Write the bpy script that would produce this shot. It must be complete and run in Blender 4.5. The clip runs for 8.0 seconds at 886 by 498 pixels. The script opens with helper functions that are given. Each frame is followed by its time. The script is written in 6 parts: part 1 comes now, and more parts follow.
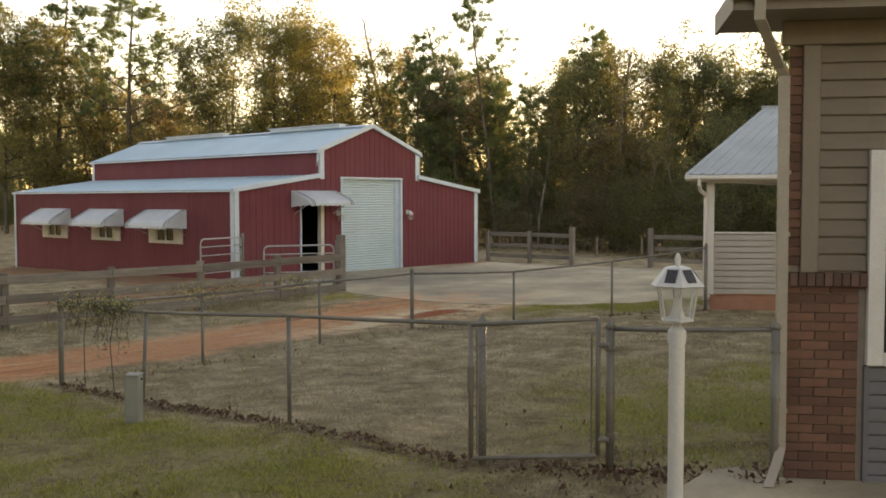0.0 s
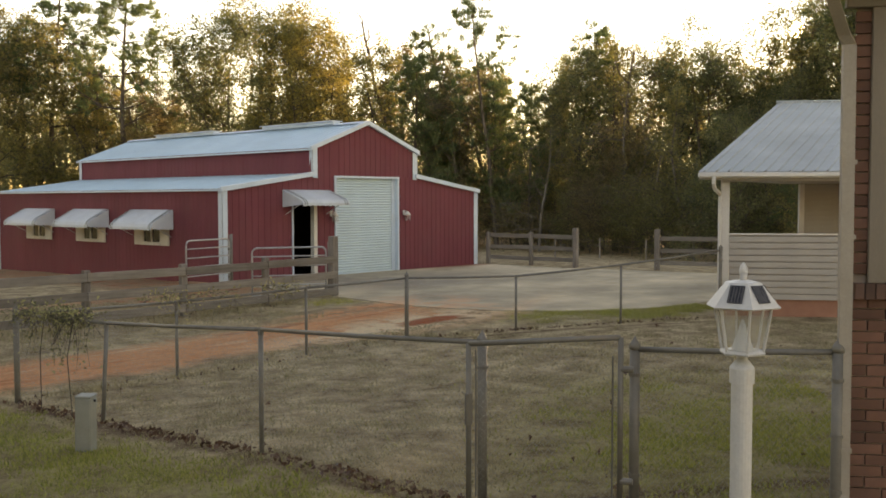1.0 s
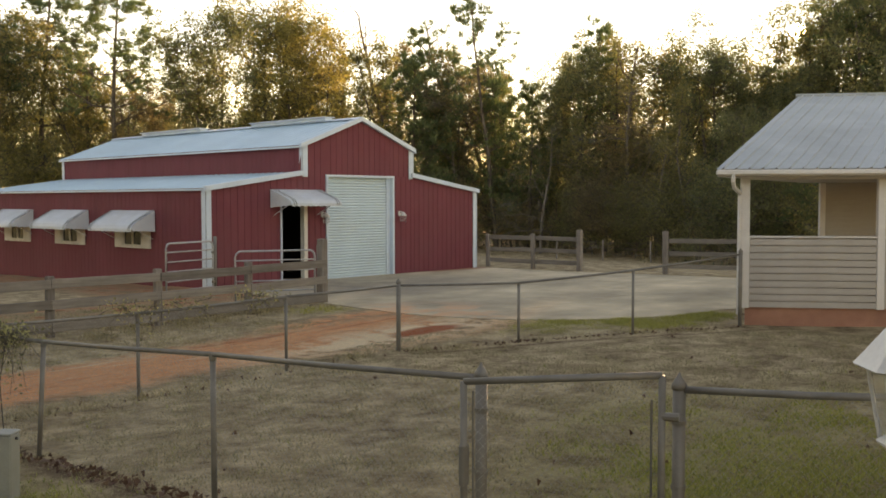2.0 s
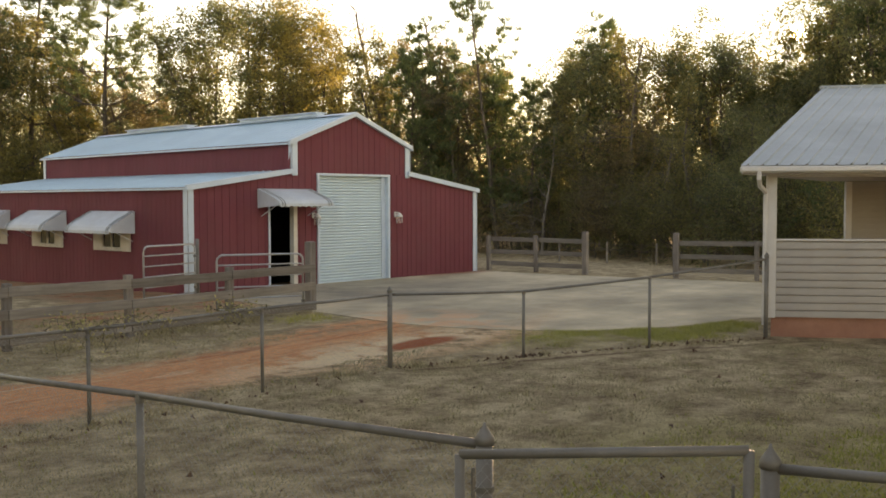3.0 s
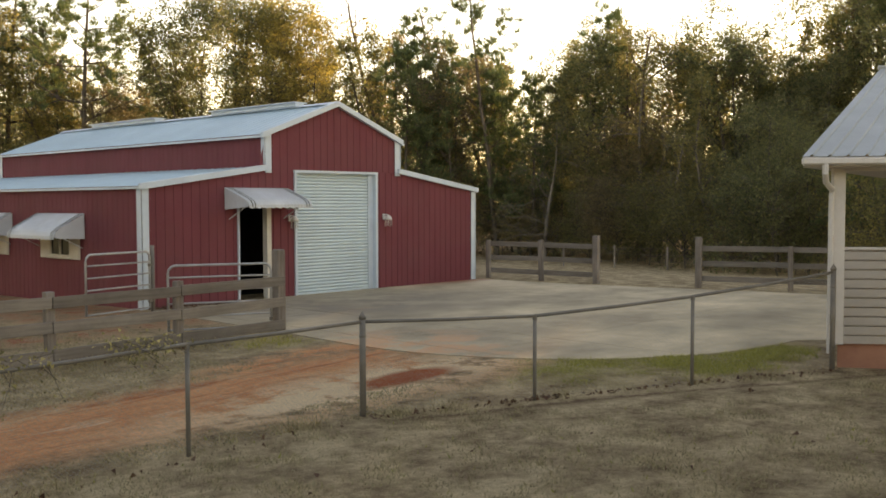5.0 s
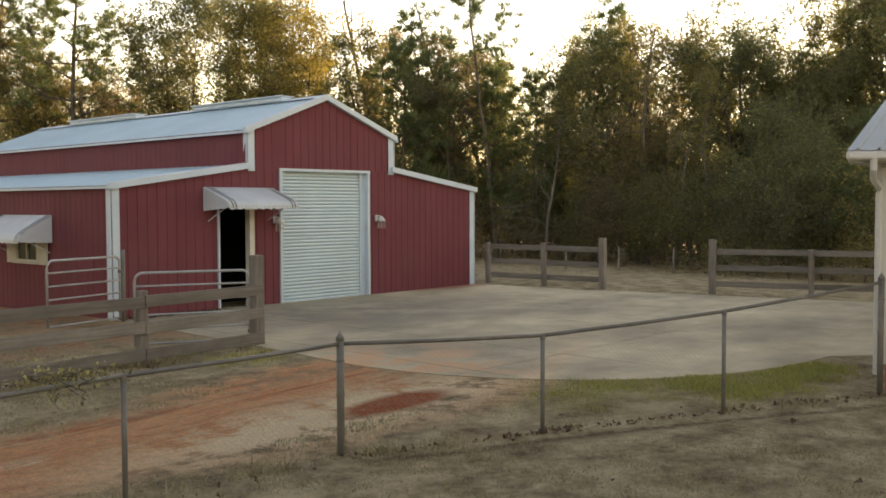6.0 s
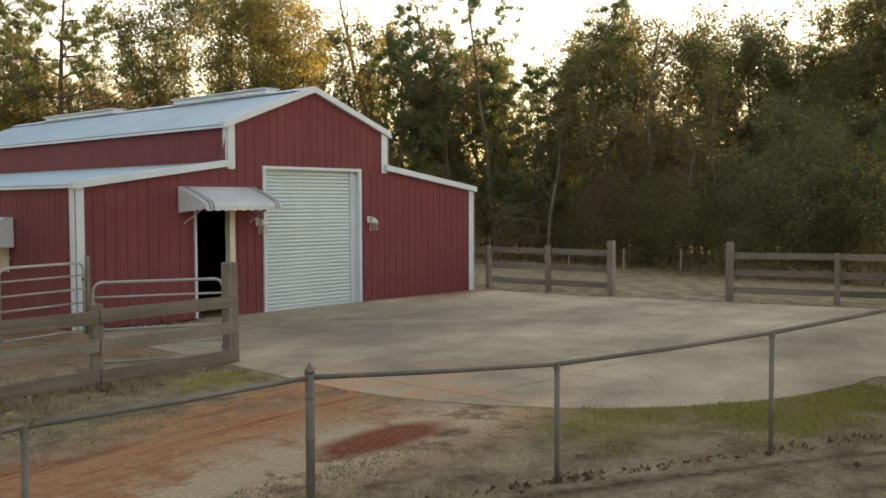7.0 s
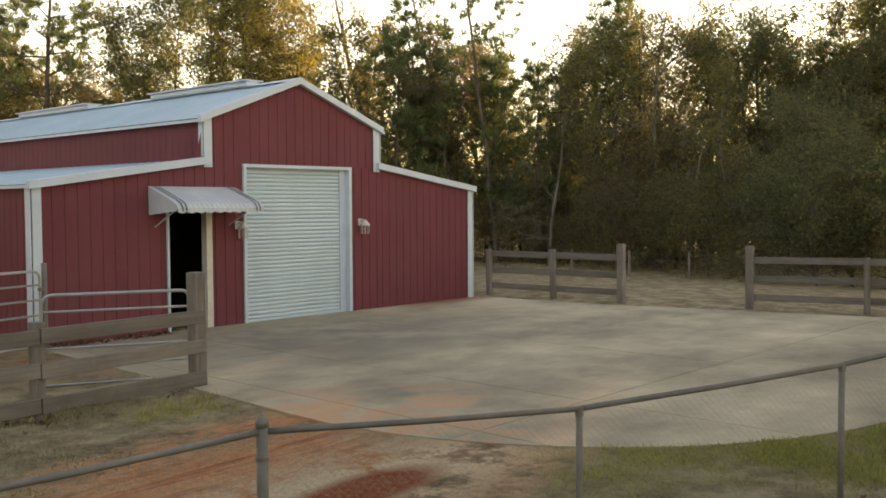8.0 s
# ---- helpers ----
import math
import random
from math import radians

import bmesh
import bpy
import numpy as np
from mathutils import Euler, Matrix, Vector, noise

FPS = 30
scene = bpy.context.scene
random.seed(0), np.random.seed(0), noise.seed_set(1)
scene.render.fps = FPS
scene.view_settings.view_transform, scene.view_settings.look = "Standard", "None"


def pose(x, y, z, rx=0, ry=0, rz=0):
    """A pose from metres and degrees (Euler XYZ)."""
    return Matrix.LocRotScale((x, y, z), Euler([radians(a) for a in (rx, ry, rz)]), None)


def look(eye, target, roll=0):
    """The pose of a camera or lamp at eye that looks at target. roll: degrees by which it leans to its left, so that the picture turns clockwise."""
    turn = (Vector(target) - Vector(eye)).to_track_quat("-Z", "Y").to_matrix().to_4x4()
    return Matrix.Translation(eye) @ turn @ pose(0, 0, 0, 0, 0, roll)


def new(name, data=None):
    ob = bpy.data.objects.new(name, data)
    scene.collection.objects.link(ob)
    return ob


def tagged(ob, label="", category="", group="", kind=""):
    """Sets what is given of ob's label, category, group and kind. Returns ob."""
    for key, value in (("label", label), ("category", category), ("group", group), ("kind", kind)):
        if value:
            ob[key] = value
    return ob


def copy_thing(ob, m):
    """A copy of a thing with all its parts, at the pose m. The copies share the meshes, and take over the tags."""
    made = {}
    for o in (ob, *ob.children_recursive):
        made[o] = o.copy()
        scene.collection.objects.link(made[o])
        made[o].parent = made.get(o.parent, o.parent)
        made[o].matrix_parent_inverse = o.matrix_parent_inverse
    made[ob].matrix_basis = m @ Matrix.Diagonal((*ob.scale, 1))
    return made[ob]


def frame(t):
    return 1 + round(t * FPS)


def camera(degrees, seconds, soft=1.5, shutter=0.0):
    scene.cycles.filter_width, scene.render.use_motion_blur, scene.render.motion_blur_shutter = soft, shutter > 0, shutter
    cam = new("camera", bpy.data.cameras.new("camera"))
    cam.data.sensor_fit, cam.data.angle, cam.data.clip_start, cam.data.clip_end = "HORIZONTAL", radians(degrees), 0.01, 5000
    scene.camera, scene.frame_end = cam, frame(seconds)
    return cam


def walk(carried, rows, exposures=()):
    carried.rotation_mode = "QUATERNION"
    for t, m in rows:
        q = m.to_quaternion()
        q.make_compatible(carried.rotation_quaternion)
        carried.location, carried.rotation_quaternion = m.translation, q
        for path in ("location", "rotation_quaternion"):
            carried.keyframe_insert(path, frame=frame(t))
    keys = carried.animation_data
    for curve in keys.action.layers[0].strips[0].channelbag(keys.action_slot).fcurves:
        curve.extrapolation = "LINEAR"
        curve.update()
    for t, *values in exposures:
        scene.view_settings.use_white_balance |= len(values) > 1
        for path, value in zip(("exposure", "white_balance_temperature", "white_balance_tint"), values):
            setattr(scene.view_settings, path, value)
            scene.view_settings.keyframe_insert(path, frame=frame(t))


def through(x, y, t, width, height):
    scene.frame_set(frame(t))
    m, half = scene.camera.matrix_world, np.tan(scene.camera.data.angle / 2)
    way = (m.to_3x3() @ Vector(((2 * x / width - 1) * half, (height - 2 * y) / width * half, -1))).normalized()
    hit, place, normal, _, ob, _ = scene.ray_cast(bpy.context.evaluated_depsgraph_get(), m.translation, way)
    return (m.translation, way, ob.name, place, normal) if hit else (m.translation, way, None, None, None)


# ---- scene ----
cam = camera(49.2, 8.0, soft=1.7)
PATH = [
    (0, (-21.535, -24.068, 2.347), (-20.0554, -22.7270, 2.2450), -0.10),
    (0.5, (-21.080, -23.679, 2.327), (-19.5996, -22.3384, 2.2263), -0.09),
    (1, (-20.524, -23.224, 2.310), (-19.0443, -21.8829, 2.2100), -0.08),
    (1.5, (-19.919, -22.725, 2.295), (-18.4384, -21.3838, 2.1962), -0.08),
    (3, (-18.043, -21.137, 2.264), (-16.5624, -19.7964, 2.1679), -0.09),
    (3.5, (-17.426, -20.611, 2.258), (-15.9448, -19.2704, 2.1626), -0.10),
    (4, (-16.811, -20.091, 2.254), (-15.3290, -18.7508, 2.1593), -0.11),
    (4.5, (-16.192, -19.574, 2.252), (-14.7097, -18.2346, 2.1579), -0.13),
    (6, (-14.273, -17.986, 2.257), (-12.7897, -16.6481, 2.1641), -0.20),
    (6.5, (-13.611, -17.428, 2.262), (-12.1267, -16.0902, 2.1693), -0.23),
    (7, (-12.943, -16.856, 2.269), (-11.4586, -15.5189, 2.1761), -0.26),
    (7.5, (-12.278, -16.283, 2.277), (-10.7932, -14.9465, 2.1842), -0.30),
    (8, (-11.626, -15.733, 2.286), (-10.1404, -14.3975, 2.1936), -0.34),
]
walk(cam, [(t, look(eye, target, roll)) for t, eye, target, roll in PATH], exposures=[(0, 1.72, 11300, 31), (8, 1.72, 11300, 31)])

# ---- sky and sun: a low evening sun behind the woods ----
SUN_WAY = Vector((0.915, 0.369, 0.1635)).normalized()
world = bpy.data.worlds.new("evening_sky")
scene.world = world
world.use_nodes = True
wn = world.node_tree.nodes
sky = wn.new("ShaderNodeTexSky")
sky.sky_type, sky.sun_disc = "NISHITA", False
sky.sun_elevation, sky.sun_rotation = radians(9.4), math.atan2(SUN_WAY.x, SUN_WAY.y)
sky.air_density, sky.dust_density, sky.ozone_density = 1.0, 0.0, 1.0
world.node_tree.links.new(sky.outputs["Color"], wn["Background"].inputs["Color"])
wn["Background"].inputs["Strength"].default_value = 0.15
sun_data = bpy.data.lights.new("sun", "SUN")
sun_data.energy, sun_data.angle, sun_data.color = 3.2, radians(0.6), (1.0, 0.84, 0.62)
sun = new("sun", sun_data)
sun.matrix_world = look(SUN_WAY * 100, (0, 0, 0))

# the sun's own disc, far off behind the wood
sun_mat = bpy.data.materials.new("sun_glow")
sun_mat.use_nodes = True
sun_mat.node_tree.nodes["Principled BSDF"].inputs["Base Color"].default_value = (1, 1, 1, 1)
sun_mat.node_tree.nodes["Principled BSDF"].inputs["Emission Color"].default_value = (1.0, 0.86, 0.62, 1)
sun_mat.node_tree.nodes["Principled BSDF"].inputs["Emission Strength"].default_value = 40.0
ball = bmesh.new()
bmesh.ops.create_icosphere(ball, subdivisions=4, radius=22.0)
sun_mesh = bpy.data.meshes.new("sun_disc")
ball.to_mesh(sun_mesh)
ball.free()
sun_mesh.materials.append(sun_mat)
disc = new("sun_disc", sun_mesh)
disc.location = SUN_WAY * 3000
disc.visible_shadow = False
tagged(disc, "low white evening sun behind the trees", "sun", kind="structure")


# ---- materials ----
def material(name):
    m = bpy.data.materials.new(name)
    m.use_nodes = True
    return m, m.node_tree.nodes, m.node_tree.links, m.node_tree.nodes["Principled BSDF"]


def ramp(nodes, links, source, stops):
    r = nodes.new("ShaderNodeValToRGB")
    while len(r.color_ramp.elements) < len(stops):
        r.color_ramp.elements.new(0.5)
    for e, (p, c) in zip(r.color_ramp.elements, stops):
        e.position, e.color = p, (*c, 1) if len(c) == 3 else c
    links.new(source, r.inputs["Fac"])
    return r.outputs["Color"]


def noise_node(nodes, links, scale, detail=6.0, rough=0.6, stretch=None, world_space=False):
    n = nodes.new("ShaderNodeTexNoise")
    n.inputs["Scale"].default_value, n.inputs["Detail"].default_value, n.inputs["Roughness"].default_value = scale, detail, rough
    if world_space:
        v = nodes.new("ShaderNodeNewGeometry").outputs["Position"]
    else:
        v = nodes.new("ShaderNodeTexCoord").outputs["Object"]
    if stretch:
        mp = nodes.new("ShaderNodeMapping")
        mp.inputs["Scale"].default_value = stretch
        links.new(v, mp.inputs["Vector"])
        v = mp.outputs["Vector"]
    links.new(v, n.inputs["Vector"])
    return n.outputs["Fac"]


def mixc(nodes, links, fac, a, b, kind="MIX"):
    m = nodes.new("ShaderNodeMix")
    m.data_type, m.blend_type = "RGBA", kind
    for socket, value in ((m.inputs[0], fac), (m.inputs[6], a), (m.inputs[7], b)):
        if isinstance(value, bpy.types.NodeSocket):
            links.new(value, socket)
        elif isinstance(value, (int, float)):
            socket.default_value = value
        else:
            socket.default_value = (*value, 1)
    return m.outputs[2]


def math_node(nodes, links, op, a, b=0.0, c=0.0, clamp=False):
    m = nodes.new("ShaderNodeMath")
    m.operation, m.use_clamp = op, clamp
    for socket, value in zip(m.inputs, (a, b, c)):
        if isinstance(value, bpy.types.NodeSocket):
            links.new(value, socket)
        else:
            socket.default_value = value
    return m.outputs[0]


def relief(nodes, links, bsdf, height, strength=0.3, distance=0.01):
    b = nodes.new("ShaderNodeBump")
    b.inputs["Strength"].default_value, b.inputs["Distance"].default_value = strength, distance
    links.new(height, b.inputs["Height"])
    links.new(b.outputs["Normal"], bsdf.inputs["Normal"])


def worn(name, dark, light, grime, scale=3.0, fine=40.0, rough=0.6, metal=0.0, stretch=None, bump=0.15, amount=0.45, spread=0.0):
    """A surface whose colour wanders between two tones, with grime on it and a fine grain."""
    m, n, l, bsdf = material(name)
    base = ramp(n, l, noise_node(n, l, scale, stretch=stretch), [(0.3, dark), (0.7, light)])
    dirt = ramp(n, l, noise_node(n, l, scale * 0.37 + 0.3, 8, 0.7, world_space=True), [(0.45, (0, 0, 0)), (0.75, (amount,) * 3)])
    col = mixc(n, l, dirt, base, grime)
    grain = noise_node(n, l, fine, 4, 0.7, stretch=stretch)
    col = mixc(n, l, 0.35, col, ramp(n, l, grain, [(0.3, (0.72,) * 3), (0.7, (1.15,) * 3)]), "MULTIPLY")
    if spread:
        info = n.new("ShaderNodeObjectInfo").outputs["Random"]
        col = mixc(n, l, 1.0, col, ramp(n, l, info, [(0, (1 - spread,) * 3), (1, (1 + spread,) * 3)]), "MULTIPLY")
    l.new(col, bsdf.inputs["Base Color"])
    l.new(ramp(n, l, grain, [(0.2, (rough - 0.08,) * 3), (0.8, (min(1, rough + 0.12),) * 3)]), bsdf.inputs["Roughness"])
    bsdf.inputs["Metallic"].default_value = metal
    relief(n, l, bsdf, grain, bump, 0.004)
    return m


RED = worn("red_painted_steel", (0.190, 0.054, 0.065), (0.234, 0.068, 0.081), (0.195, 0.082, 0.084), 1.2, 60, 0.62, 0, (1, 1, 0.3), 0.05, 0.5)
RED.node_tree.nodes["Principled BSDF"].inputs["Specular IOR Level"].default_value = 0.08
WHITE_TRIM = worn("white_painted_steel", (0.500, 0.620, 0.720), (0.580, 0.710, 0.800), (0.360, 0.420, 0.470), 2, 60, 0.45, 0, None, 0.05, 0.35)
ROOF = worn("galvalume_roof_sheet", (0.400, 0.590, 0.700), (0.480, 0.680, 0.790), (0.320, 0.440, 0.500), 0.8, 50, 0.38, 0.25, None, 0.05, 0.35)
PORCH_ROOF = worn("old_grey_roof_sheet", (0.290, 0.335, 0.345), (0.370, 0.420, 0.430), (0.220, 0.245, 0.235), 0.9, 50, 0.45, 0.2, None, 0.05, 0.5)
ROLL = worn("white_rolling_door_slat", (0.530, 0.690, 0.760), (0.600, 0.760, 0.820), (0.420, 0.500, 0.530), 1.5, 60, 0.4, 0, None, 0.05, 0.35)
AWNING = worn("white_enamelled_awning", (0.530, 0.600, 0.650), (0.640, 0.710, 0.760), (0.350, 0.370, 0.360), 1.6, 50, 0.45, 0, None, 0.05, 0.5)
STRIPE = worn("dark_green_stripe", (0.075, 0.105, 0.090), (0.120, 0.150, 0.135), (0.150, 0.150, 0.135), 4, 50, 0.5)
SHUTTER = worn("cream_painted_shutter", (0.585, 0.562, 0.495), (0.698, 0.675, 0.608), (0.450, 0.393, 0.338), 4, 50, 0.6)
GALV = worn("weathered_galvanised_pipe", (0.158, 0.149, 0.131), (0.232, 0.219, 0.195), (0.120, 0.099, 0.072), 6, 80, 0.55, 0.3, None, 0.1, 0.5)
GATE_PIPE = worn("galvanised_gate_tube", (0.360, 0.378, 0.387), (0.468, 0.486, 0.495), (0.270, 0.243, 0.216), 6, 80, 0.45, 0.45, None, 0.1, 0.5)
BOARD = worn("weathered_grey_board", (0.150, 0.131, 0.111), (0.258, 0.231, 0.201), (0.102, 0.087, 0.072), 3, 30, 0.85, 0, (0.4, 0.4, 6), 0.5, 0.6, 0.22)
POST_WOOD = worn("weathered_grey_post", (0.147, 0.124, 0.108), (0.261, 0.232, 0.204), (0.096, 0.080, 0.066), 3, 30, 0.85, 0, (6, 6, 0.5), 0.5, 0.6, 0.2)
VINYL = worn("white_vinyl", (0.560, 0.560, 0.545), (0.640, 0.640, 0.620), (0.440, 0.420, 0.390), 3, 60, 0.4, 0, None, 0.05, 0.35)
SIDING = worn("grey_vinyl_siding", (0.330, 0.315, 0.290), (0.385, 0.368, 0.340), (0.275, 0.250, 0.220), 2, 60, 0.5, 0, (1, 1, 3), 0.08, 0.4)
TAN = worn("tan_wood_siding", (0.158, 0.124, 0.095), (0.188, 0.152, 0.117), (0.114, 0.088, 0.065), 2, 40, 0.6, 0, (1, 1, 4), 0.12, 0.45, 0.05)
TAN_TRIM = worn("tan_trim_board", (0.189, 0.154, 0.117), (0.225, 0.186, 0.146), (0.132, 0.104, 0.081), 2, 40, 0.55, 0, (3, 3, 0.6), 0.1, 0.4)
SLATE_SIDING = worn("blue_grey_siding", (0.114, 0.120, 0.135), (0.147, 0.154, 0.168), (0.096, 0.087, 0.087), 2, 40, 0.6)
BRICK = worn("red_brown_brick", (0.140, 0.066, 0.046), (0.195, 0.090, 0.062), (0.110, 0.060, 0.046), 5, 90, 0.85, 0, None, 0.5, 0.6, 0.3)
DARK_BRICK = worn("dark_sill_brick", (0.092, 0.052, 0.040), (0.140, 0.074, 0.056), (0.070, 0.046, 0.040), 5, 90, 0.85, 0, None, 0.5, 0.5, 0.25)
MORTAR = worn("grey_mortar", (0.280, 0.220, 0.180), (0.360, 0.290, 0.240), (0.200, 0.140, 0.110), 8, 120, 0.95, 0, None, 0.5)
FOUNDATION = worn("clay_stained_foundation", (0.300, 0.138, 0.096), (0.396, 0.198, 0.138), (0.192, 0.102, 0.078), 2.5, 60, 0.9, 0, None, 0.4, 0.6)
BOX_PLASTIC = worn("grey_green_utility_plastic", (0.232, 0.243, 0.210), (0.285, 0.295, 0.261), (0.183, 0.168, 0.141), 5, 60, 0.6)
PANEL_CELL = worn("dark_solar_cell", (0.012, 0.013, 0.020), (0.022, 0.024, 0.034), (0.03, 0.03, 0.03), 8, 60, 0.25, 0, None, 0.02, 0.2)
# near black: the shade inside the barn, given as a colour
BLACK = worn("interior_shade_black", (0.012, 0.011, 0.010), (0.022, 0.020, 0.018), (0.012, 0.011, 0.010), 2, 30, 0.9)
GUTTER = worn("olive_tan_gutter", (0.180, 0.162, 0.118), (0.223, 0.206, 0.154), (0.123, 0.108, 0.080), 3, 50, 0.5)
DOWNSPOUT = worn("pale_tan_downspout", (0.330, 0.290, 0.240), (0.400, 0.355, 0.300), (0.240, 0.200, 0.160), 3, 50, 0.5)
SHINGLE = worn("dark_shingle", (0.090, 0.086, 0.078), (0.150, 0.143, 0.132), (0.075, 0.072, 0.066), 6, 60, 0.95)


def glass_material(name, rough=0.05, tint=(0.9, 0.92, 0.92)):
    m, n, l, bsdf = material(name)
    bsdf.inputs["Base Color"].default_value = (*tint, 1)
    bsdf.inputs["Roughness"].default_value = rough
    bsdf.inputs["Transmission Weight"].default_value = 0.93
    bsdf.inputs["IOR"].default_value = 1.08
    return m


LAMP_GLASS = glass_material("clear_lamp_glass", 0.04, (0.97, 0.98, 0.98))
PANE = worn("dark_window_pane", (0.02, 0.022, 0.02), (0.035, 0.036, 0.034), (0.05, 0.048, 0.04), 3, 40, 0.08, 0, None, 0.01, 0.3)


def leaf_material(name, tones, through=0.45):
    """Leaves: their own tone leaf by leaf and tree by tree, letting light through."""
    m, n, l, bsdf = material(name)
    rnd = n.new("ShaderNodeNewGeometry").outputs["Random Per Island"]
    col = ramp(n, l, rnd, [(i / (len(tones) - 1), t) for i, t in enumerate(tones)])
    info = n.new("ShaderNodeObjectInfo").outputs["Random"]
    col = mixc(n, l, 1.0, col, ramp(n, l, info, [(0, (0.72, 0.78, 0.8)), (1, (1.25, 1.18, 1.1))]), "MULTIPLY")
    l.new(col, bsdf.inputs["Base Color"])
    bsdf.inputs["Roughness"].default_value = 0.6
    trans = n.new("ShaderNodeBsdfTranslucent")
    l.new(mixc(n, l, 1.0, col, (1.6, 1.62, 1.35), "MULTIPLY"), trans.inputs["Color"])
    mix = n.new("ShaderNodeMixShader")
    mix.inputs[0].default_value = through
    l.new(bsdf.outputs[0], mix.inputs[1])
    l.new(trans.outputs[0], mix.inputs[2])
    l.new(mix.outputs[0], n["Material Output"].inputs["Surface"])
    return m


BARK = worn("grey_brown_bark", (0.070, 0.059, 0.048), (0.150, 0.128, 0.108), (0.05, 0.045, 0.035), 2, 14, 0.95, 0, (3, 3, 0.6), 0.8, 0.5, 0.2)
PALE_BARK = worn("pale_grey_bark", (0.120, 0.106, 0.092), (0.210, 0.190, 0.170), (0.095, 0.086, 0.070), 2, 14, 0.95, 0, (3, 3, 0.6), 0.6, 0.5, 0.2)
NEEDLES = leaf_material("pine_needles", [(0.055, 0.088, 0.048), (0.090, 0.134, 0.064), (0.132, 0.167, 0.073)], 0.45)
OLIVE = leaf_material("olive_autumn_leaves", [(0.108, 0.114, 0.057), (0.176, 0.174, 0.081), (0.259, 0.226, 0.097)], 0.6)
GOLD = leaf_material("golden_autumn_leaves", [(0.130, 0.122, 0.052), (0.205, 0.184, 0.068), (0.290, 0.248, 0.090)], 0.6)
GREEN = leaf_material("dark_evergreen_leaves", [(0.086, 0.100, 0.060), (0.138, 0.154, 0.082), (0.196, 0.206, 0.104)], 0.62)
BROWN = leaf_material("brown_autumn_leaves", [(0.110, 0.094, 0.064), (0.172, 0.143, 0.087), (0.241, 0.196, 0.110)], 0.6)
VINE_LEAF = leaf_material("yellow_vine_leaves", [(0.085, 0.082, 0.048), (0.230, 0.205, 0.100), (0.480, 0.420, 0.210)], 0.5)
LITTER = leaf_material("fallen_brown_leaves", [(0.085, 0.038, 0.024), (0.135, 0.064, 0.038), (0.190, 0.110, 0.066)], 0.1)
DRY_BLADE = leaf_material("dormant_grass_blades", [(0.203, 0.162, 0.100), (0.324, 0.265, 0.165), (0.472, 0.392, 0.250)], 0.3)
GREEN_BLADE = leaf_material("green_grass_blades", [(0.170, 0.185, 0.052), (0.285, 0.285, 0.075), (0.400, 0.370, 0.120)], 0.4)


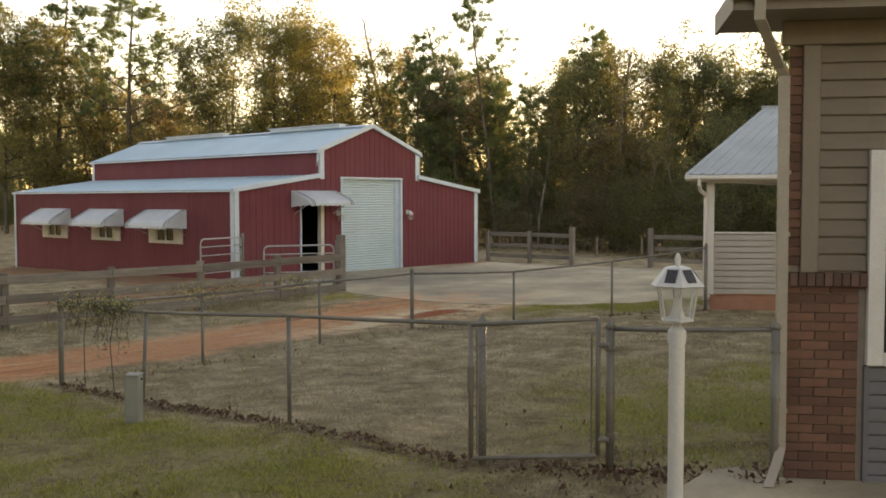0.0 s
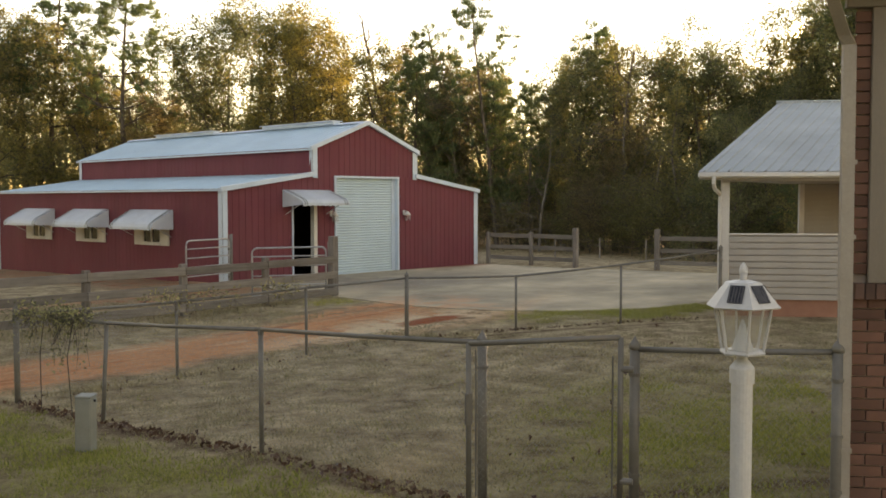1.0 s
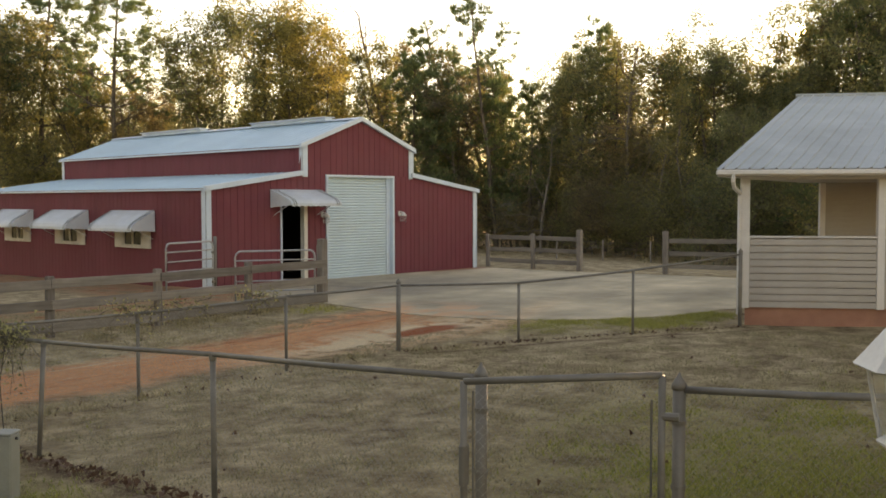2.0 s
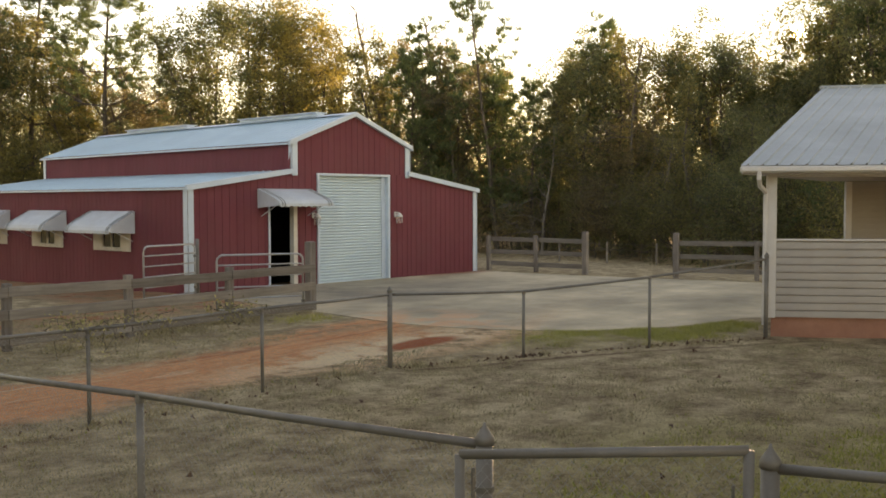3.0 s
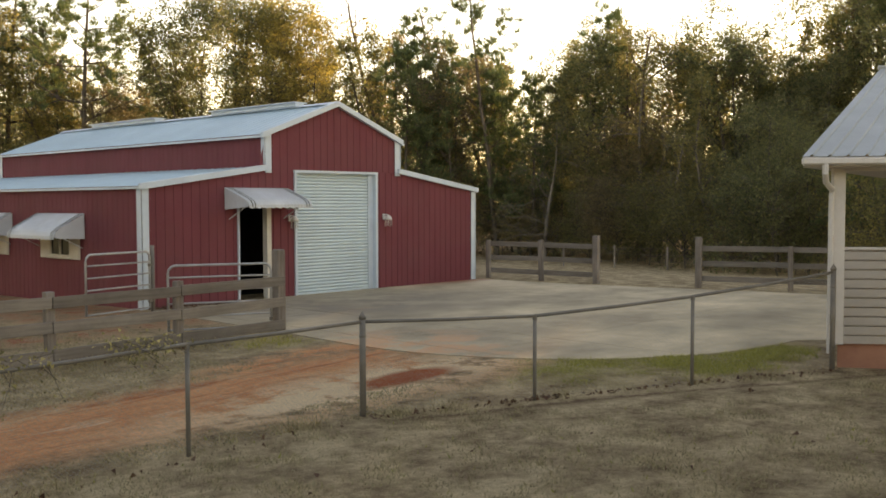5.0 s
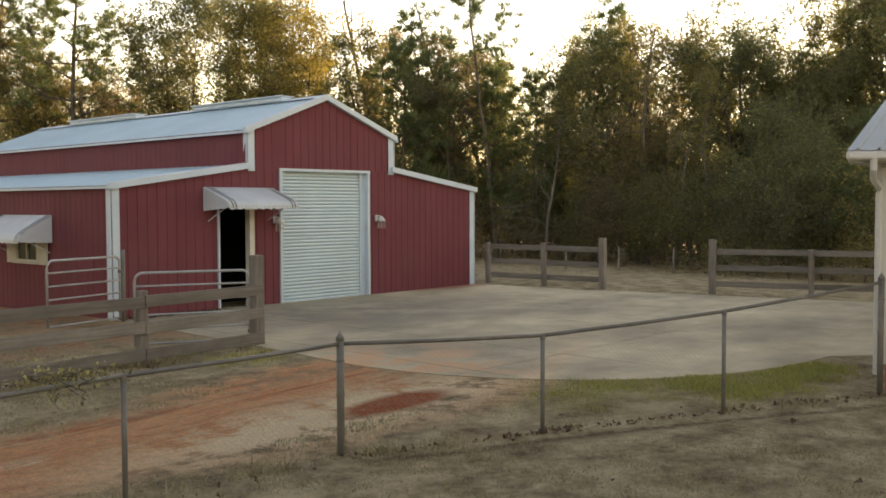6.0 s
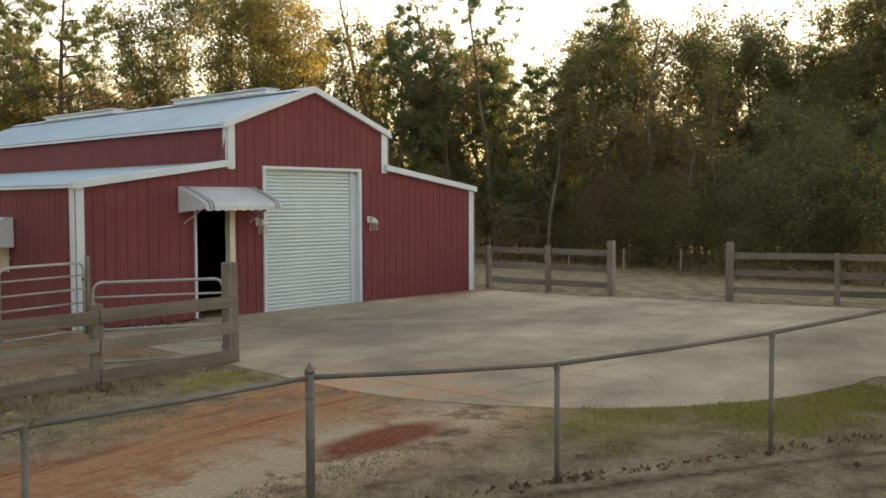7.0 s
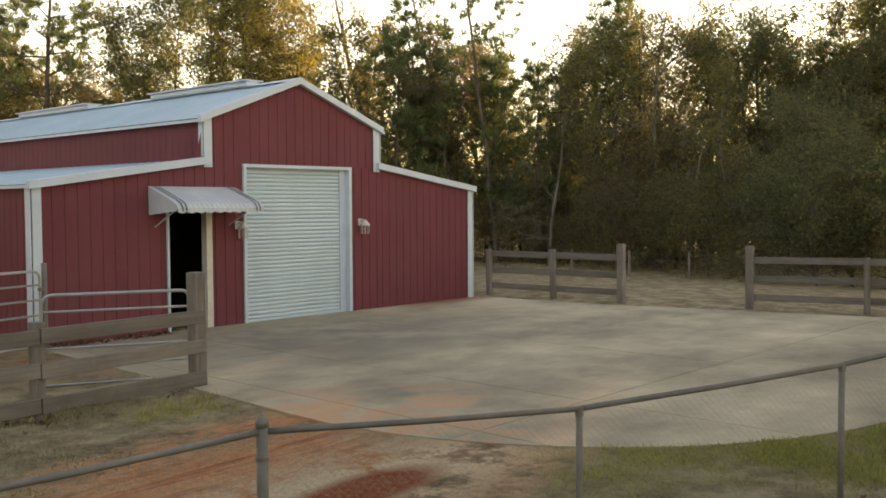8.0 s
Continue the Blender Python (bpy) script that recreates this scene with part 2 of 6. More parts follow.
def ground_material():
    """Dormant lawn with green patches, a red clay track and bare soil along the fences, all at their places in the plan."""
    m, n, l, bsdf = material("lawn_and_clay_ground")
    pos = n.new("ShaderNodeNewGeometry").outputs["Position"]
    xyz = n.new("ShaderNodeSeparateXYZ")
    l.new(pos, xyz.inputs[0])
    x, y = xyz.outputs[0], xyz.outputs[1]

    def mm(op, a, b=0.0, c=0.0, clamp=False):
        return math_node(n, l, op, a, b, c, clamp)

    def band(value, centre, half, soft):
        d = mm("ABSOLUTE", mm("SUBTRACT", value, centre))
        return mm("MULTIPLY_ADD", d, -1.0 / soft, half / soft + 0.5, True)

    def spot(cx, cy, rx, ry, soft=0.5):
        dx, dy = mm("DIVIDE", mm("SUBTRACT", x, cx), rx), mm("DIVIDE", mm("SUBTRACT", y, cy), ry)
        d = mm("SQRT", mm("ADD", mm("MULTIPLY", dx, dx), mm("MULTIPLY", dy, dy)))
        return mm("MULTIPLY_ADD", d, -1.0 / soft, 1.0 / soft + 0.5, True)

    big = noise_node(n, l, 0.35, 6, 0.65, world_space=True)
    mid = noise_node(n, l, 1.9, 9, 0.74, world_space=True)
    fine = noise_node(n, l, 14, 8, 0.75, world_space=True)
    grit = noise_node(n, l, 70, 4, 0.8, world_space=True)
    straw = ramp(n, l, mid, [(0.32, (0.152, 0.104, 0.064)), (0.42, (0.285, 0.211, 0.134)), (0.52, (0.448, 0.347, 0.222)), (0.64, (0.630, 0.508, 0.334))])
    green = ramp(n, l, fine, [(0.25, (0.150, 0.150, 0.042)), (0.7, (0.350, 0.325, 0.090))])
    # green: strongest in front of the near fence and along the slab
    front = mm("MULTIPLY_ADD", mm("SUBTRACT", mm("MULTIPLY", x, -1.0), 15.2), 1.3, 0.0, True)
    gate_side = spot(-10.3, -19.6, 3.6, 3.0, 1.2)
    slab_side = mm("MAXIMUM", spot(-1.9, -12.4, 2.0, 0.8, 0.8), mm("MULTIPLY", spot(-3.6, -11.5, 1.5, 1.0, 0.9), 0.9))
    post_side = spot(-5.0, -6.0, 1.3, 0.8, 0.8)
    want = mm("MAXIMUM", mm("MAXIMUM", front, gate_side), mm("MAXIMUM", slab_side, mm("MULTIPLY", post_side, 0.35)))
    patch = mm("MULTIPLY_ADD", mm("ADD", mid, mm("MULTIPLY", big, 0.9)), 4.0, -3.6, True)
    greenness = mm("MULTIPLY", mm("MULTIPLY_ADD", want, 0.9, 0.10), mm("MULTIPLY_ADD", patch, 0.75, 0.25), clamp=True)
    col = mixc(n, l, greenness, straw, green)
    # the clay track
    wob = mm("MULTIPLY_ADD", mid, 1.6, -0.8)
    yy = mm("ADD", mm("ADD", y, wob), mm("MULTIPLY", x, 0.02))
    along = mm("MULTIPLY_ADD", x, -1.0 / 0.9, -4.3 / 0.9, True)
    clay_mask = mm("MULTIPLY", band(yy, -9.0, 1.15, 0.7), along)
    ruts = noise_node(n, l, 1.3, 10, 0.72, stretch=(0.32, 2.6, 1), world_space=True)
    clay = ramp(n, l, ruts, [(0.33, (0.384, 0.094, 0.038)), (0.42, (0.624, 0.214, 0.094)), (0.49, (0.768, 0.372, 0.192)), (0.56, (0.672, 0.252, 0.114)), (0.66, (0.800, 0.576, 0.372))])
    hump = mm("MULTIPLY", spot(-6.05, -9.8, 0.85, 0.36, 0.5), mm("MULTIPLY_ADD", fine, 3.0, -0.5, True))
    pale = mm("MULTIPLY", spot(-6.5, -9.75, 3.3, 0.95, 0.8), mm("MULTIPLY_ADD", mid, 9, -3.6, True))
    clay = mixc(n, l, mm("MULTIPLY", pale, 1.0), clay, (0.800, 0.610, 0.400))
    clay = mixc(n, l, mm("MULTIPLY", hump, 0.95), clay, (0.383, 0.078, 0.028))
    edge_break = mm("MULTIPLY_ADD", fine, 2.2, -0.45, True)
    clay_all = mm("MAXIMUM", mm("MULTIPLY", mm("MAXIMUM", clay_mask, mm("MULTIPLY", spot(-5.7, -7.6, 2.2, 0.8, 0.6), mm("MULTIPLY_ADD", mid, 8, -3.2, True))), mm("MULTIPLY_ADD", edge_break, 0.4, 0.6)), mm("MAXIMUM", pale, hump))
    col = mixc(n, l, clay_all, col, clay)
    # clay washed along the foot of the barn
    foot = mm("MULTIPLY", mm("MULTIPLY", band(x, -5.6, 1.3, 1.0), band(y, 7.0, 7.5, 2.0)), mm("MULTIPLY_ADD", mid, 5, -2.0, True))
    foot = mm("MAXIMUM", foot, mm("MULTIPLY", mm("MULTIPLY", band(x, -7.5, 3.6, 1.0), band(y, -1.8, 1.2, 1.4)), mm("MULTIPLY_ADD", mid, 6, -2.6, True)))
    col = mixc(n, l, foot, col, (0.369, 0.142, 0.078))
    # bare soil under the fence lines
    broken = mm("MULTIPLY_ADD", fine, 7, -2.7, True)
    s1 = mm("MULTIPLY", band(mm("ADD", x, mm("MULTIPLY", fine, 0.25)), -14.98, 0.08, 0.16), band(y, -14.6, 4.0, 0.6))
    s2 = mm("MULTIPLY", band(mm("ADD", mm("ADD", y, mm("MULTIPLY", x, 0.53)), mm("MULTIPLY", mid, 0.5)), -15.37, 0.07, 0.14), band(x, -4.8, 3.3, 0.6))
    s3 = mm("MULTIPLY", band(mm("ADD", y, mm("MULTIPLY", x, 0.93)), -32.4, 0.25, 0.4), band(x, -13.7, 1.3, 0.5))
    soil = mm("MULTIPLY", mm("MAXIMUM", s1, mm("MAXIMUM", s2, s3)), broken)
    col = mixc(n, l, mm("MULTIPLY", soil, 0.9), col, ramp(n, l, fine, [(0.3, (0.071, 0.031, 0.020)), (0.7, (0.142, 0.074, 0.048))]))
    tone = ramp(n, l, grit, [(0.25, (0.72,) * 3), (0.75, (1.45,) * 3)])
    col = mixc(n, l, 0.7, col, tone, "MULTIPLY")
    tone2 = ramp(n, l, fine, [(0.3, (0.80,) * 3), (0.7, (1.30,) * 3)])
    col = mixc(n, l, 0.7, col, tone2, "MULTIPLY")
    l.new(col, bsdf.inputs["Base Color"])
    bsdf.inputs["Roughness"].default_value = 0.95
    bsdf.inputs["Specular IOR Level"].default_value = 0.15
    relief(n, l, bsdf, mm("ADD", mm("MULTIPLY", fine, 0.9), mm("MULTIPLY", grit, 0.4)), 1.0, 0.08)
    return m


def concrete_material():
    m, n, l, bsdf = material("stained_concrete")
    big = noise_node(n, l, 0.30, 9, 0.66, (0.7, 1.0, 1), world_space=True)
    mid = noise_node(n, l, 0.9, 9, 0.66, world_space=True)
    fine = noise_node(n, l, 40, 6, 0.8, world_space=True)
    col = ramp(n, l, big, [(0.32, (0.280, 0.232, 0.158)), (0.44, (0.395, 0.328, 0.224)), (0.54, (0.530, 0.442, 0.300)), (0.66, (0.690, 0.575, 0.395))])
    col = mixc(n, l, 0.45, col, ramp(n, l, mid, [(0.32, (0.50,) * 3), (0.47, (0.92,) * 3), (0.55, (1.0,) * 3), (0.7, (1.3,) * 3)]), "MULTIPLY")
    pos = n.new("ShaderNodeNewGeometry").outputs["Position"]
    xyz = n.new("ShaderNodeSeparateXYZ")
    l.new(pos, xyz.inputs[0])
    # clay tracked on from the drive
    dx = math_node(n, l, "DIVIDE", math_node(n, l, "SUBTRACT", xyz.outputs[0], -4.4), 2.6)
    dy = math_node(n, l, "DIVIDE", math_node(n, l, "SUBTRACT", xyz.outputs[1], -8.2), 2.4)
    r2 = math_node(n, l, "ADD", math_node(n, l, "MULTIPLY", dx, dx), math_node(n, l, "MULTIPLY", dy, dy))
    near = math_node(n, l, "MULTIPLY_ADD", r2, -1.0, 1.0, True)
    tracked = math_node(n, l, "MULTIPLY", near, math_node(n, l, "MULTIPLY_ADD", mid, 12, -5.4, True))
    col = mixc(n, l, math_node(n, l, "MULTIPLY", tracked, 0.85), col, (0.596, 0.305, 0.163))
    # old tyre and oil stains before the rolling door
    ex = math_node(n, l, "DIVIDE", math_node(n, l, "SUBTRACT", xyz.outputs[0], -0.4), 5.0)
    ey = math_node(n, l, "DIVIDE", math_node(n, l, "SUBTRACT", xyz.outputs[1], -2.4), 3.4)
    e2 = math_node(n, l, "ADD", math_node(n, l, "MULTIPLY", ex, ex), math_node(n, l, "MULTIPLY", ey, ey))
    oily = math_node(n, l, "MULTIPLY", math_node(n, l, "MULTIPLY_ADD", e2, -1.0, 1.0, True), math_node(n, l, "MULTIPLY_ADD", mid, 4, -1.2, True))
    col = mixc(n, l, math_node(n, l, "MULTIPLY", oily, 0.85), col, (0.190, 0.168, 0.140))
    wash = math_node(n, l, "MULTIPLY", math_node(n, l, "MULTIPLY_ADD", xyz.outputs[1], 1.6, 1.25, True), math_node(n, l, "MULTIPLY_ADD", xyz.outputs[0], 0.6, -2.2, True))
    wash = math_node(n, l, "MULTIPLY", wash, math_node(n, l, "MULTIPLY_ADD", mid, 6, -1.8, True))
    col = mixc(n, l, math_node(n, l, "MULTIPLY", wash, 0.95), col, (0.383, 0.149, 0.085))
    col = mixc(n, l, 0.5, col, ramp(n, l, fine, [(0.3, (0.75,) * 3), (0.7, (1.2,) * 3)]), "MULTIPLY")
    l.new(col, bsdf.inputs["Base Color"])
    bsdf.inputs["Roughness"].default_value = 0.85
    relief(n, l, bsdf, fine, 0.3, 0.006)
    return m


GROUND, CONCRETE = ground_material(), concrete_material()


# ---- building blocks ----
class Shape:
    """Gathers vertices and faces for one mesh."""

    def __init__(self):
        self.v, self.f = [], []

    def add(self, verts, faces):
        k = len(self.v)
        self.v.extend(tuple(p) for p in verts)
        self.f.extend(tuple(i + k for i in q) for q in faces)
        return self

    def box(self, x0, x1, y0, y1, z0, z1, m=None, bevel=0.0):
        if bevel:
            b = bmesh.new()
            bmesh.ops.create_cube(b, size=1.0)
            for q in b.verts:
                q.co = ((x0 + x1) / 2 + q.co.x * (x1 - x0), (y0 + y1) / 2 + q.co.y * (y1 - y0), (z0 + z1) / 2 + q.co.z * (z1 - z0))
            bmesh.ops.bevel(b, geom=list(b.edges), offset=bevel, segments=1, affect="EDGES")
            b.verts.index_update()
            pts, faces = [q.co.copy() for q in b.verts], [[q.index for q in f.verts] for f in b.faces]
            b.free()
        else:
            pts = [Vector((x, y, z)) for z in (z0, z1) for y in (y0, y1) for x in (x0, x1)]
            faces = [(0, 2, 3, 1), (4, 5, 7, 6), (0, 1, 5, 4), (2, 6, 7, 3), (0, 4, 6, 2), (1, 3, 7, 5)]
        if m is not None:
            pts = [m @ p for p in pts]
        return self.add(pts, faces)

    def tube(self, points, radii, sides=8, cap=True):
        pts = [Vector(p) for p in points]
        if not isinstance(radii, (list, tuple)):
            radii = [radii] * len(pts)
        k, rings = len(self.v), []
        for i, p in enumerate(pts):
            way = (pts[min(i + 1, len(pts) - 1)] - pts[max(i - 1, 0)])
            way = way.normalized() if way.length > 1e-9 else Vector((0, 0, 1))
            side = way.cross(Vector((0.13, 0.31, 0.94)) if abs(way.z) < 0.9 else Vector((0.97, 0.2, 0.1))).normalized()
            up = way.cross(side)
            for j in range(sides):
                a = 2 * math.pi * j / sides
                self.v.append(tuple(p + radii[i] * (side * math.cos(a) + up * math.sin(a))))
        for i in range(len(pts) - 1):
            for j in range(sides):
                a, b = k + i * sides + j, k + i * sides + (j + 1) % sides
                self.f.append((a, b, b + sides, a + sides))
        if cap:
            self.f.append(tuple(k + j for j in reversed(range(sides))))
            self.f.append(tuple(k + (len(pts) - 1) * sides + j for j in range(sides)))
        return self

    def turned(self, centre, profile, sides=16, phase=0.0):
        """A turned body about the upright through centre: profile rows of (radius, height)."""
        k = len(self.v)
        for r, z in profile:
            for j in range(sides):
                a = 2 * math.pi * j / sides + phase
                self.v.append((centre[0] + r * math.cos(a), centre[1] + r * math.sin(a), centre[2] + z))
        for i in range(len(profile) - 1):
            for j in range(sides):
                a, b = k + i * sides + j, k + i * sides + (j + 1) % sides
                self.f.append((a, b, b + sides, a + sides))
        self.f.append(tuple(k + j for j in reversed(range(sides))))
        self.f.append(tuple(k + (len(profile) - 1) * sides + j for j in range(sides)))
        return self

    def slab(self, outline, z0, z1):
        """An upright prism over an outline in the plan; z0 and z1 are heights or functions of x, y."""
        lo = z0 if callable(z0) else (lambda x, y: z0)
        hi = z1 if callable(z1) else (lambda x, y: z1)
        n, k = len(outline), len(self.v)
        self.v.extend((x, y, lo(x, y)) for x, y in outline)
        self.v.extend((x, y, hi(x, y)) for x, y in outline)
        self.f.append(tuple(k + i for i in reversed(range(n))))
        self.f.append(tuple(k + n + i for i in range(n)))
        for i in range(n):
            j = (i + 1) % n
            self.f.append((k + i, k + j, k + n + j, k + n + i))
        return self

    def sheet(self, origin, across, along, width, length, step, rib, thick=0.004, top=None):
        """A ribbed steel sheet: ribs run along, spaced step apart across; it has a back face too. top(s): length at the place s across."""
        o, a, b = Vector(origin), Vector(across).normalized(), Vector(along).normalized()
        nrm = a.cross(b).normalized()
        cuts, s = [(0.0, 0.0)], 0.0
        while s < width - 0.02:
            for ds, h in ((0.44, 0), (0.47, 1), (0.53, 1), (0.56, 0)):
                u = s + ds * step
                if u < width - 0.002:
                    cuts.append((u, h * rib))
            s += step
        cuts.append((width, 0.0))
        k = len(self.v)
        for u, h in cuts:
            ln = top(u) if top else length
            for d in (h, h - thick):
                self.v.append(tuple(o + a * u + nrm * d))
                self.v.append(tuple(o + a * u + b * ln + nrm * d))
        for i in range(len(cuts) - 1):
            p, q = k + 4 * i, k + 4 * (i + 1)
            self.f.extend([(p, q, q + 1, p + 1), (p + 2, p + 3, q + 3, q + 2), (p, p + 2, q + 2, q), (p + 1, q + 1, q + 3, p + 3)])
        return self

    def mesh(self, name, smooth=False):
        me = bpy.data.meshes.new(name)
        me.from_pydata(self.v, [], self.f)
        if smooth:
            me.shade_smooth()
        me.update()
        return me


def part(name, shape, mat, parent=None, label="", smooth=False):
    me = shape.mesh(name, smooth) if isinstance(shape, Shape) else shape
    if not me.materials:
        me.materials.append(mat)
    ob = new(name, me)
    if parent is not None:
        ob.parent = parent
    if label:
        ob["label"] = label
    return ob


def thing(name, place, label, category, group="", kind=""):
    ob = new(name)
    ob.matrix_world = place if isinstance(place, Matrix) else Matrix.Translation(place)
    ob.empty_display_size = 0.1
    return tagged(ob, label, category, group, kind)


def smoothstep(a, b, v):
    k = min(1.0, max(0.0, (v - a) / (b - a)))
    return k * k * (3 - 2 * k)


def ground_z(x, y):
    z = -0.115 - 0.21 * math.exp(-((x + 14) ** 2 / 40 + (y + 9) ** 2 / 40))
    z -= 0.25 * smoothstep(2, 16, y) * smoothstep(0, -6, x)
    z += 0.09 * math.exp(-((x + 15.3) ** 2 + (y + 16.5) ** 2) / 6)
    z += 0.26 * math.exp(-((x + 13.6) ** 2 + (y + 21.4) ** 2) / 6)
    z -= 0.85 * max(0.0, min(1.0, (x - 11.0) / 15.0)) * smoothstep(45, 25, y)
    return z


def slab_z(x, y):
    return -0.05 + 0.004 * max(-12.0, min(0.0, y + 1))


# ---- ground: one sheet to the horizon ----
def build_ground():
    xs = [-900, -400, -180, -90, -60, -45] + [-34 + 0.5 * i for i in range(133)] + [45, 70, 110, 200, 450, 900]
    ys = [-900, -400, -180, -90, -60] + [-42 + 0.5 * i for i in range(133)] + [36, 50, 80, 130, 220, 450, 900]
    v, f = [], []
    for y in ys:
        for x in xs:
            near = abs(x + 5) < 45 and abs(y + 5) < 45
            bump = 0.035 * (noise.noise((x * 0.6, y * 0.6, 0)) + 0.6 * noise.noise((x * 1.7, y * 1.7, 3))) if near else 0
            keep = smoothstep(0.6, 0.0, max(-5.0 - x, x - 9.5, -13.5 - y, y - 0.5))
            meet = smoothstep(2.2, 0.2, max(-5.0 - x, x - 9.5, -13.2 - y, y - 0.5)) if near else 0.0
            g = ground_z(x, y) + bump * (1 - keep)
            v.append((x, y, g + (slab_z(x, y) - 0.014 - g) * meet * (0.6 if x < -4.6 else 1.0)))
    w = len(xs)
    for j in range(len(ys) - 1):
        for i in range(w - 1):
            a = j * w + i
            f.append((a, a + 1, a + 1 + w, a + w))
    s = Shape()
    s.v, s.f = v, f
    ob = part("ground", s, GROUND, None, smooth=True)
    tagged(ob, "dormant brown lawn with green patches and a red clay track", "ground", kind="structure")


build_ground()

# concrete apron before the barn, cast in bays with open joints
APRON = thing("pavement", (0, 0, 0), "stained pale concrete apron before the barn door", "pavement", kind="structure")


def clip_poly(poly, axis, value, keep_low):
    out = []
    for i, p in enumerate(poly):
        q = poly[(i + 1) % len(poly)]
        a, b = (p[axis] <= value) == keep_low, (q[axis] <= value) == keep_low
        if a:
            out.append(p)
        if a != b:
            k = (value - p[axis]) / (q[axis] - p[axis])
            out.append(tuple(p[i2] + k * (q[i2] - p[i2]) for i2 in (0, 1)))
    return out


def apron_bays():
    outline = [(-4.3, -0.02), (-4.5, -4.2), (-4.7, -7.2)]
    for i in range(13):
        a = i / 12
        outline.append((-4.72 + 5.4 * a ** 1.7, -7.8 - 4.7 * (1 - (1 - a) ** 1.9)))
    outline += [(4.0, -15.5), (11.5, -17.0), (9.6, -11.0), (8.3, -6.4), (7.5, -3.4), (7.2, -0.02)]
    for x0, x1 in ((-6, -3.95), (-3.95, -1.9), (-1.9, 1.7), (1.7, 14)):
        for y0, y1 in ((-20, -9.3), (-9.3, -3.45), (-3.45, 1)):
            p = outline
            for axis, value, low in ((0, x0 + 0.009, False), (0, x1 - 0.009, True), (1, y0 + 0.009, False), (1, y1 - 0.009, True)):
                p = clip_poly(p, axis, value, low)
                if len(p) < 3:
                    break
            if len(p) >= 3:
                part("concrete_bay", Shape().slab(p, -0.5, slab_z), CONCRETE, APRON)


apron_bays()

# ---- the barn ----
BARN = thing("barn", (0, 0, 0), "red ribbed-steel barn with a raised centre aisle and white trim", "barn")
MID, LOW_HALF, HIGH_HALF, LONG = 1.38, 5.60, 2.32, 14.66
BARN_WEST, BARN_EAST = -4.29, 6.93
LOW_EAVE, STEP, HIGH_EAVE, RIDGE = 2.66, 3.14, 3.96, 4.84
RIB = 0.229


def front_height(x):
    d = abs(x - MID)
    if d <= HIGH_HALF:
        return RIDGE - (RIDGE - HIGH_EAVE) * d / HIGH_HALF
    return STEP - (STEP - LOW_EAVE) * (d - HIGH_HALF) / (LOW_HALF - HIGH_HALF)


def barn_walls():
    x0, x1 = BARN_WEST, BARN_EAST
    # front wall in panels about its two openings; each panel is a ribbed sheet
    def front(a, b, z0=-0.10, z1=None):
        s = Shape()
        top = (lambda u: (z1 if z1 is not None else front_height(a + u) - 0.01) - z0)
        s.sheet((a, 0, z0), (1, 0, 0), (0, 0, 1), b - a, 1, RIB, 0.013, top=top)
        return part("wall_panel", s, RED, BARN)

    front(x0 + 0.02, -1.76)
    front(-1.70, -0.90, 2.26)
    front(-0.80, -0.04)
    front(-0.04, MID - 1.38 + 0.06, 3.10)
    front(0.06, 2.74, 3.10)
    front(2.74, MID + HIGH_HALF, 3.10)
    front(2.84, MID + HIGH_HALF, -0.10, 3.10)
    front(MID + HIGH_HALF, x1 - 0.02)
    front(-1.76, -1.70, 2.26)
    front(-0.90, -0.80, 2.26)
    # side and rear walls
    def side(x, y0, y1, z0, z1, out, name="side_wall"):
        s = Shape()
        if out < 0:
            s.sheet((x, y1, z0), (0, -1, 0), (0, 0, 1), y1 - y0, z1 - z0, RIB, 0.009)
        else:
            s.sheet((x, y0, z0), (0, 1, 0), (0, 0, 1), y1 - y0, z1 - z0, RIB, 0.009)
        return part(name, s, RED, BARN)

    opens = [(3.16, 4.22), (6.98, 8.04), (10.75, 11.81)]
    y = 0.02
    for a, b in opens:
        side(x0, y, a, -0.5, LOW_EAVE, -1)
        side(x0, a, b, -0.5, 0.98, -1)
        side(x0, a, b, 1.75, LOW_EAVE, -1)
        y = b
    side(x0, y, LONG, -0.5, LOW_EAVE, -1)
    side(x1, 0.02, LONG, -0.5, LOW_EAVE, 1)
    side(MID - HIGH_HALF, 0.02, LONG, STEP - 0.05, HIGH_EAVE, -1, "upper_wall")
    side(MID + HIGH_HALF, 0.02, LONG, STEP - 0.05, HIGH_EAVE, 1, "upper_wall")
    s = Shape()
    for a, b in ((x0, MID - HIGH_HALF), (MID - HIGH_HALF, MID + HIGH_HALF), (MID + HIGH_HALF, x1)):
        s.sheet((b, LONG, -0.5), (-1, 0, 0), (0, 0, 1), b - a, 1, RIB, 0.013, top=lambda u, b=b: front_height(min(max(b - u, a + 0.001), b - 0.001)) + 0.5 - 0.01)
    part("rear_wall", s, RED, BARN)
    # inside: floor and an added sheet behind the walk door, shade put into their colour
    part("inner_shade_sheet", Shape().box(x0 + 0.1, x1 - 0.1, 3.0, 3.06, -0.4, 2.5), BLACK, BARN)
    part("inner_floor", Shape().box(x0 + 0.08, x1 - 0.08, 0.03, LONG - 0.05, -0.45, -0.08), BLACK, BARN)


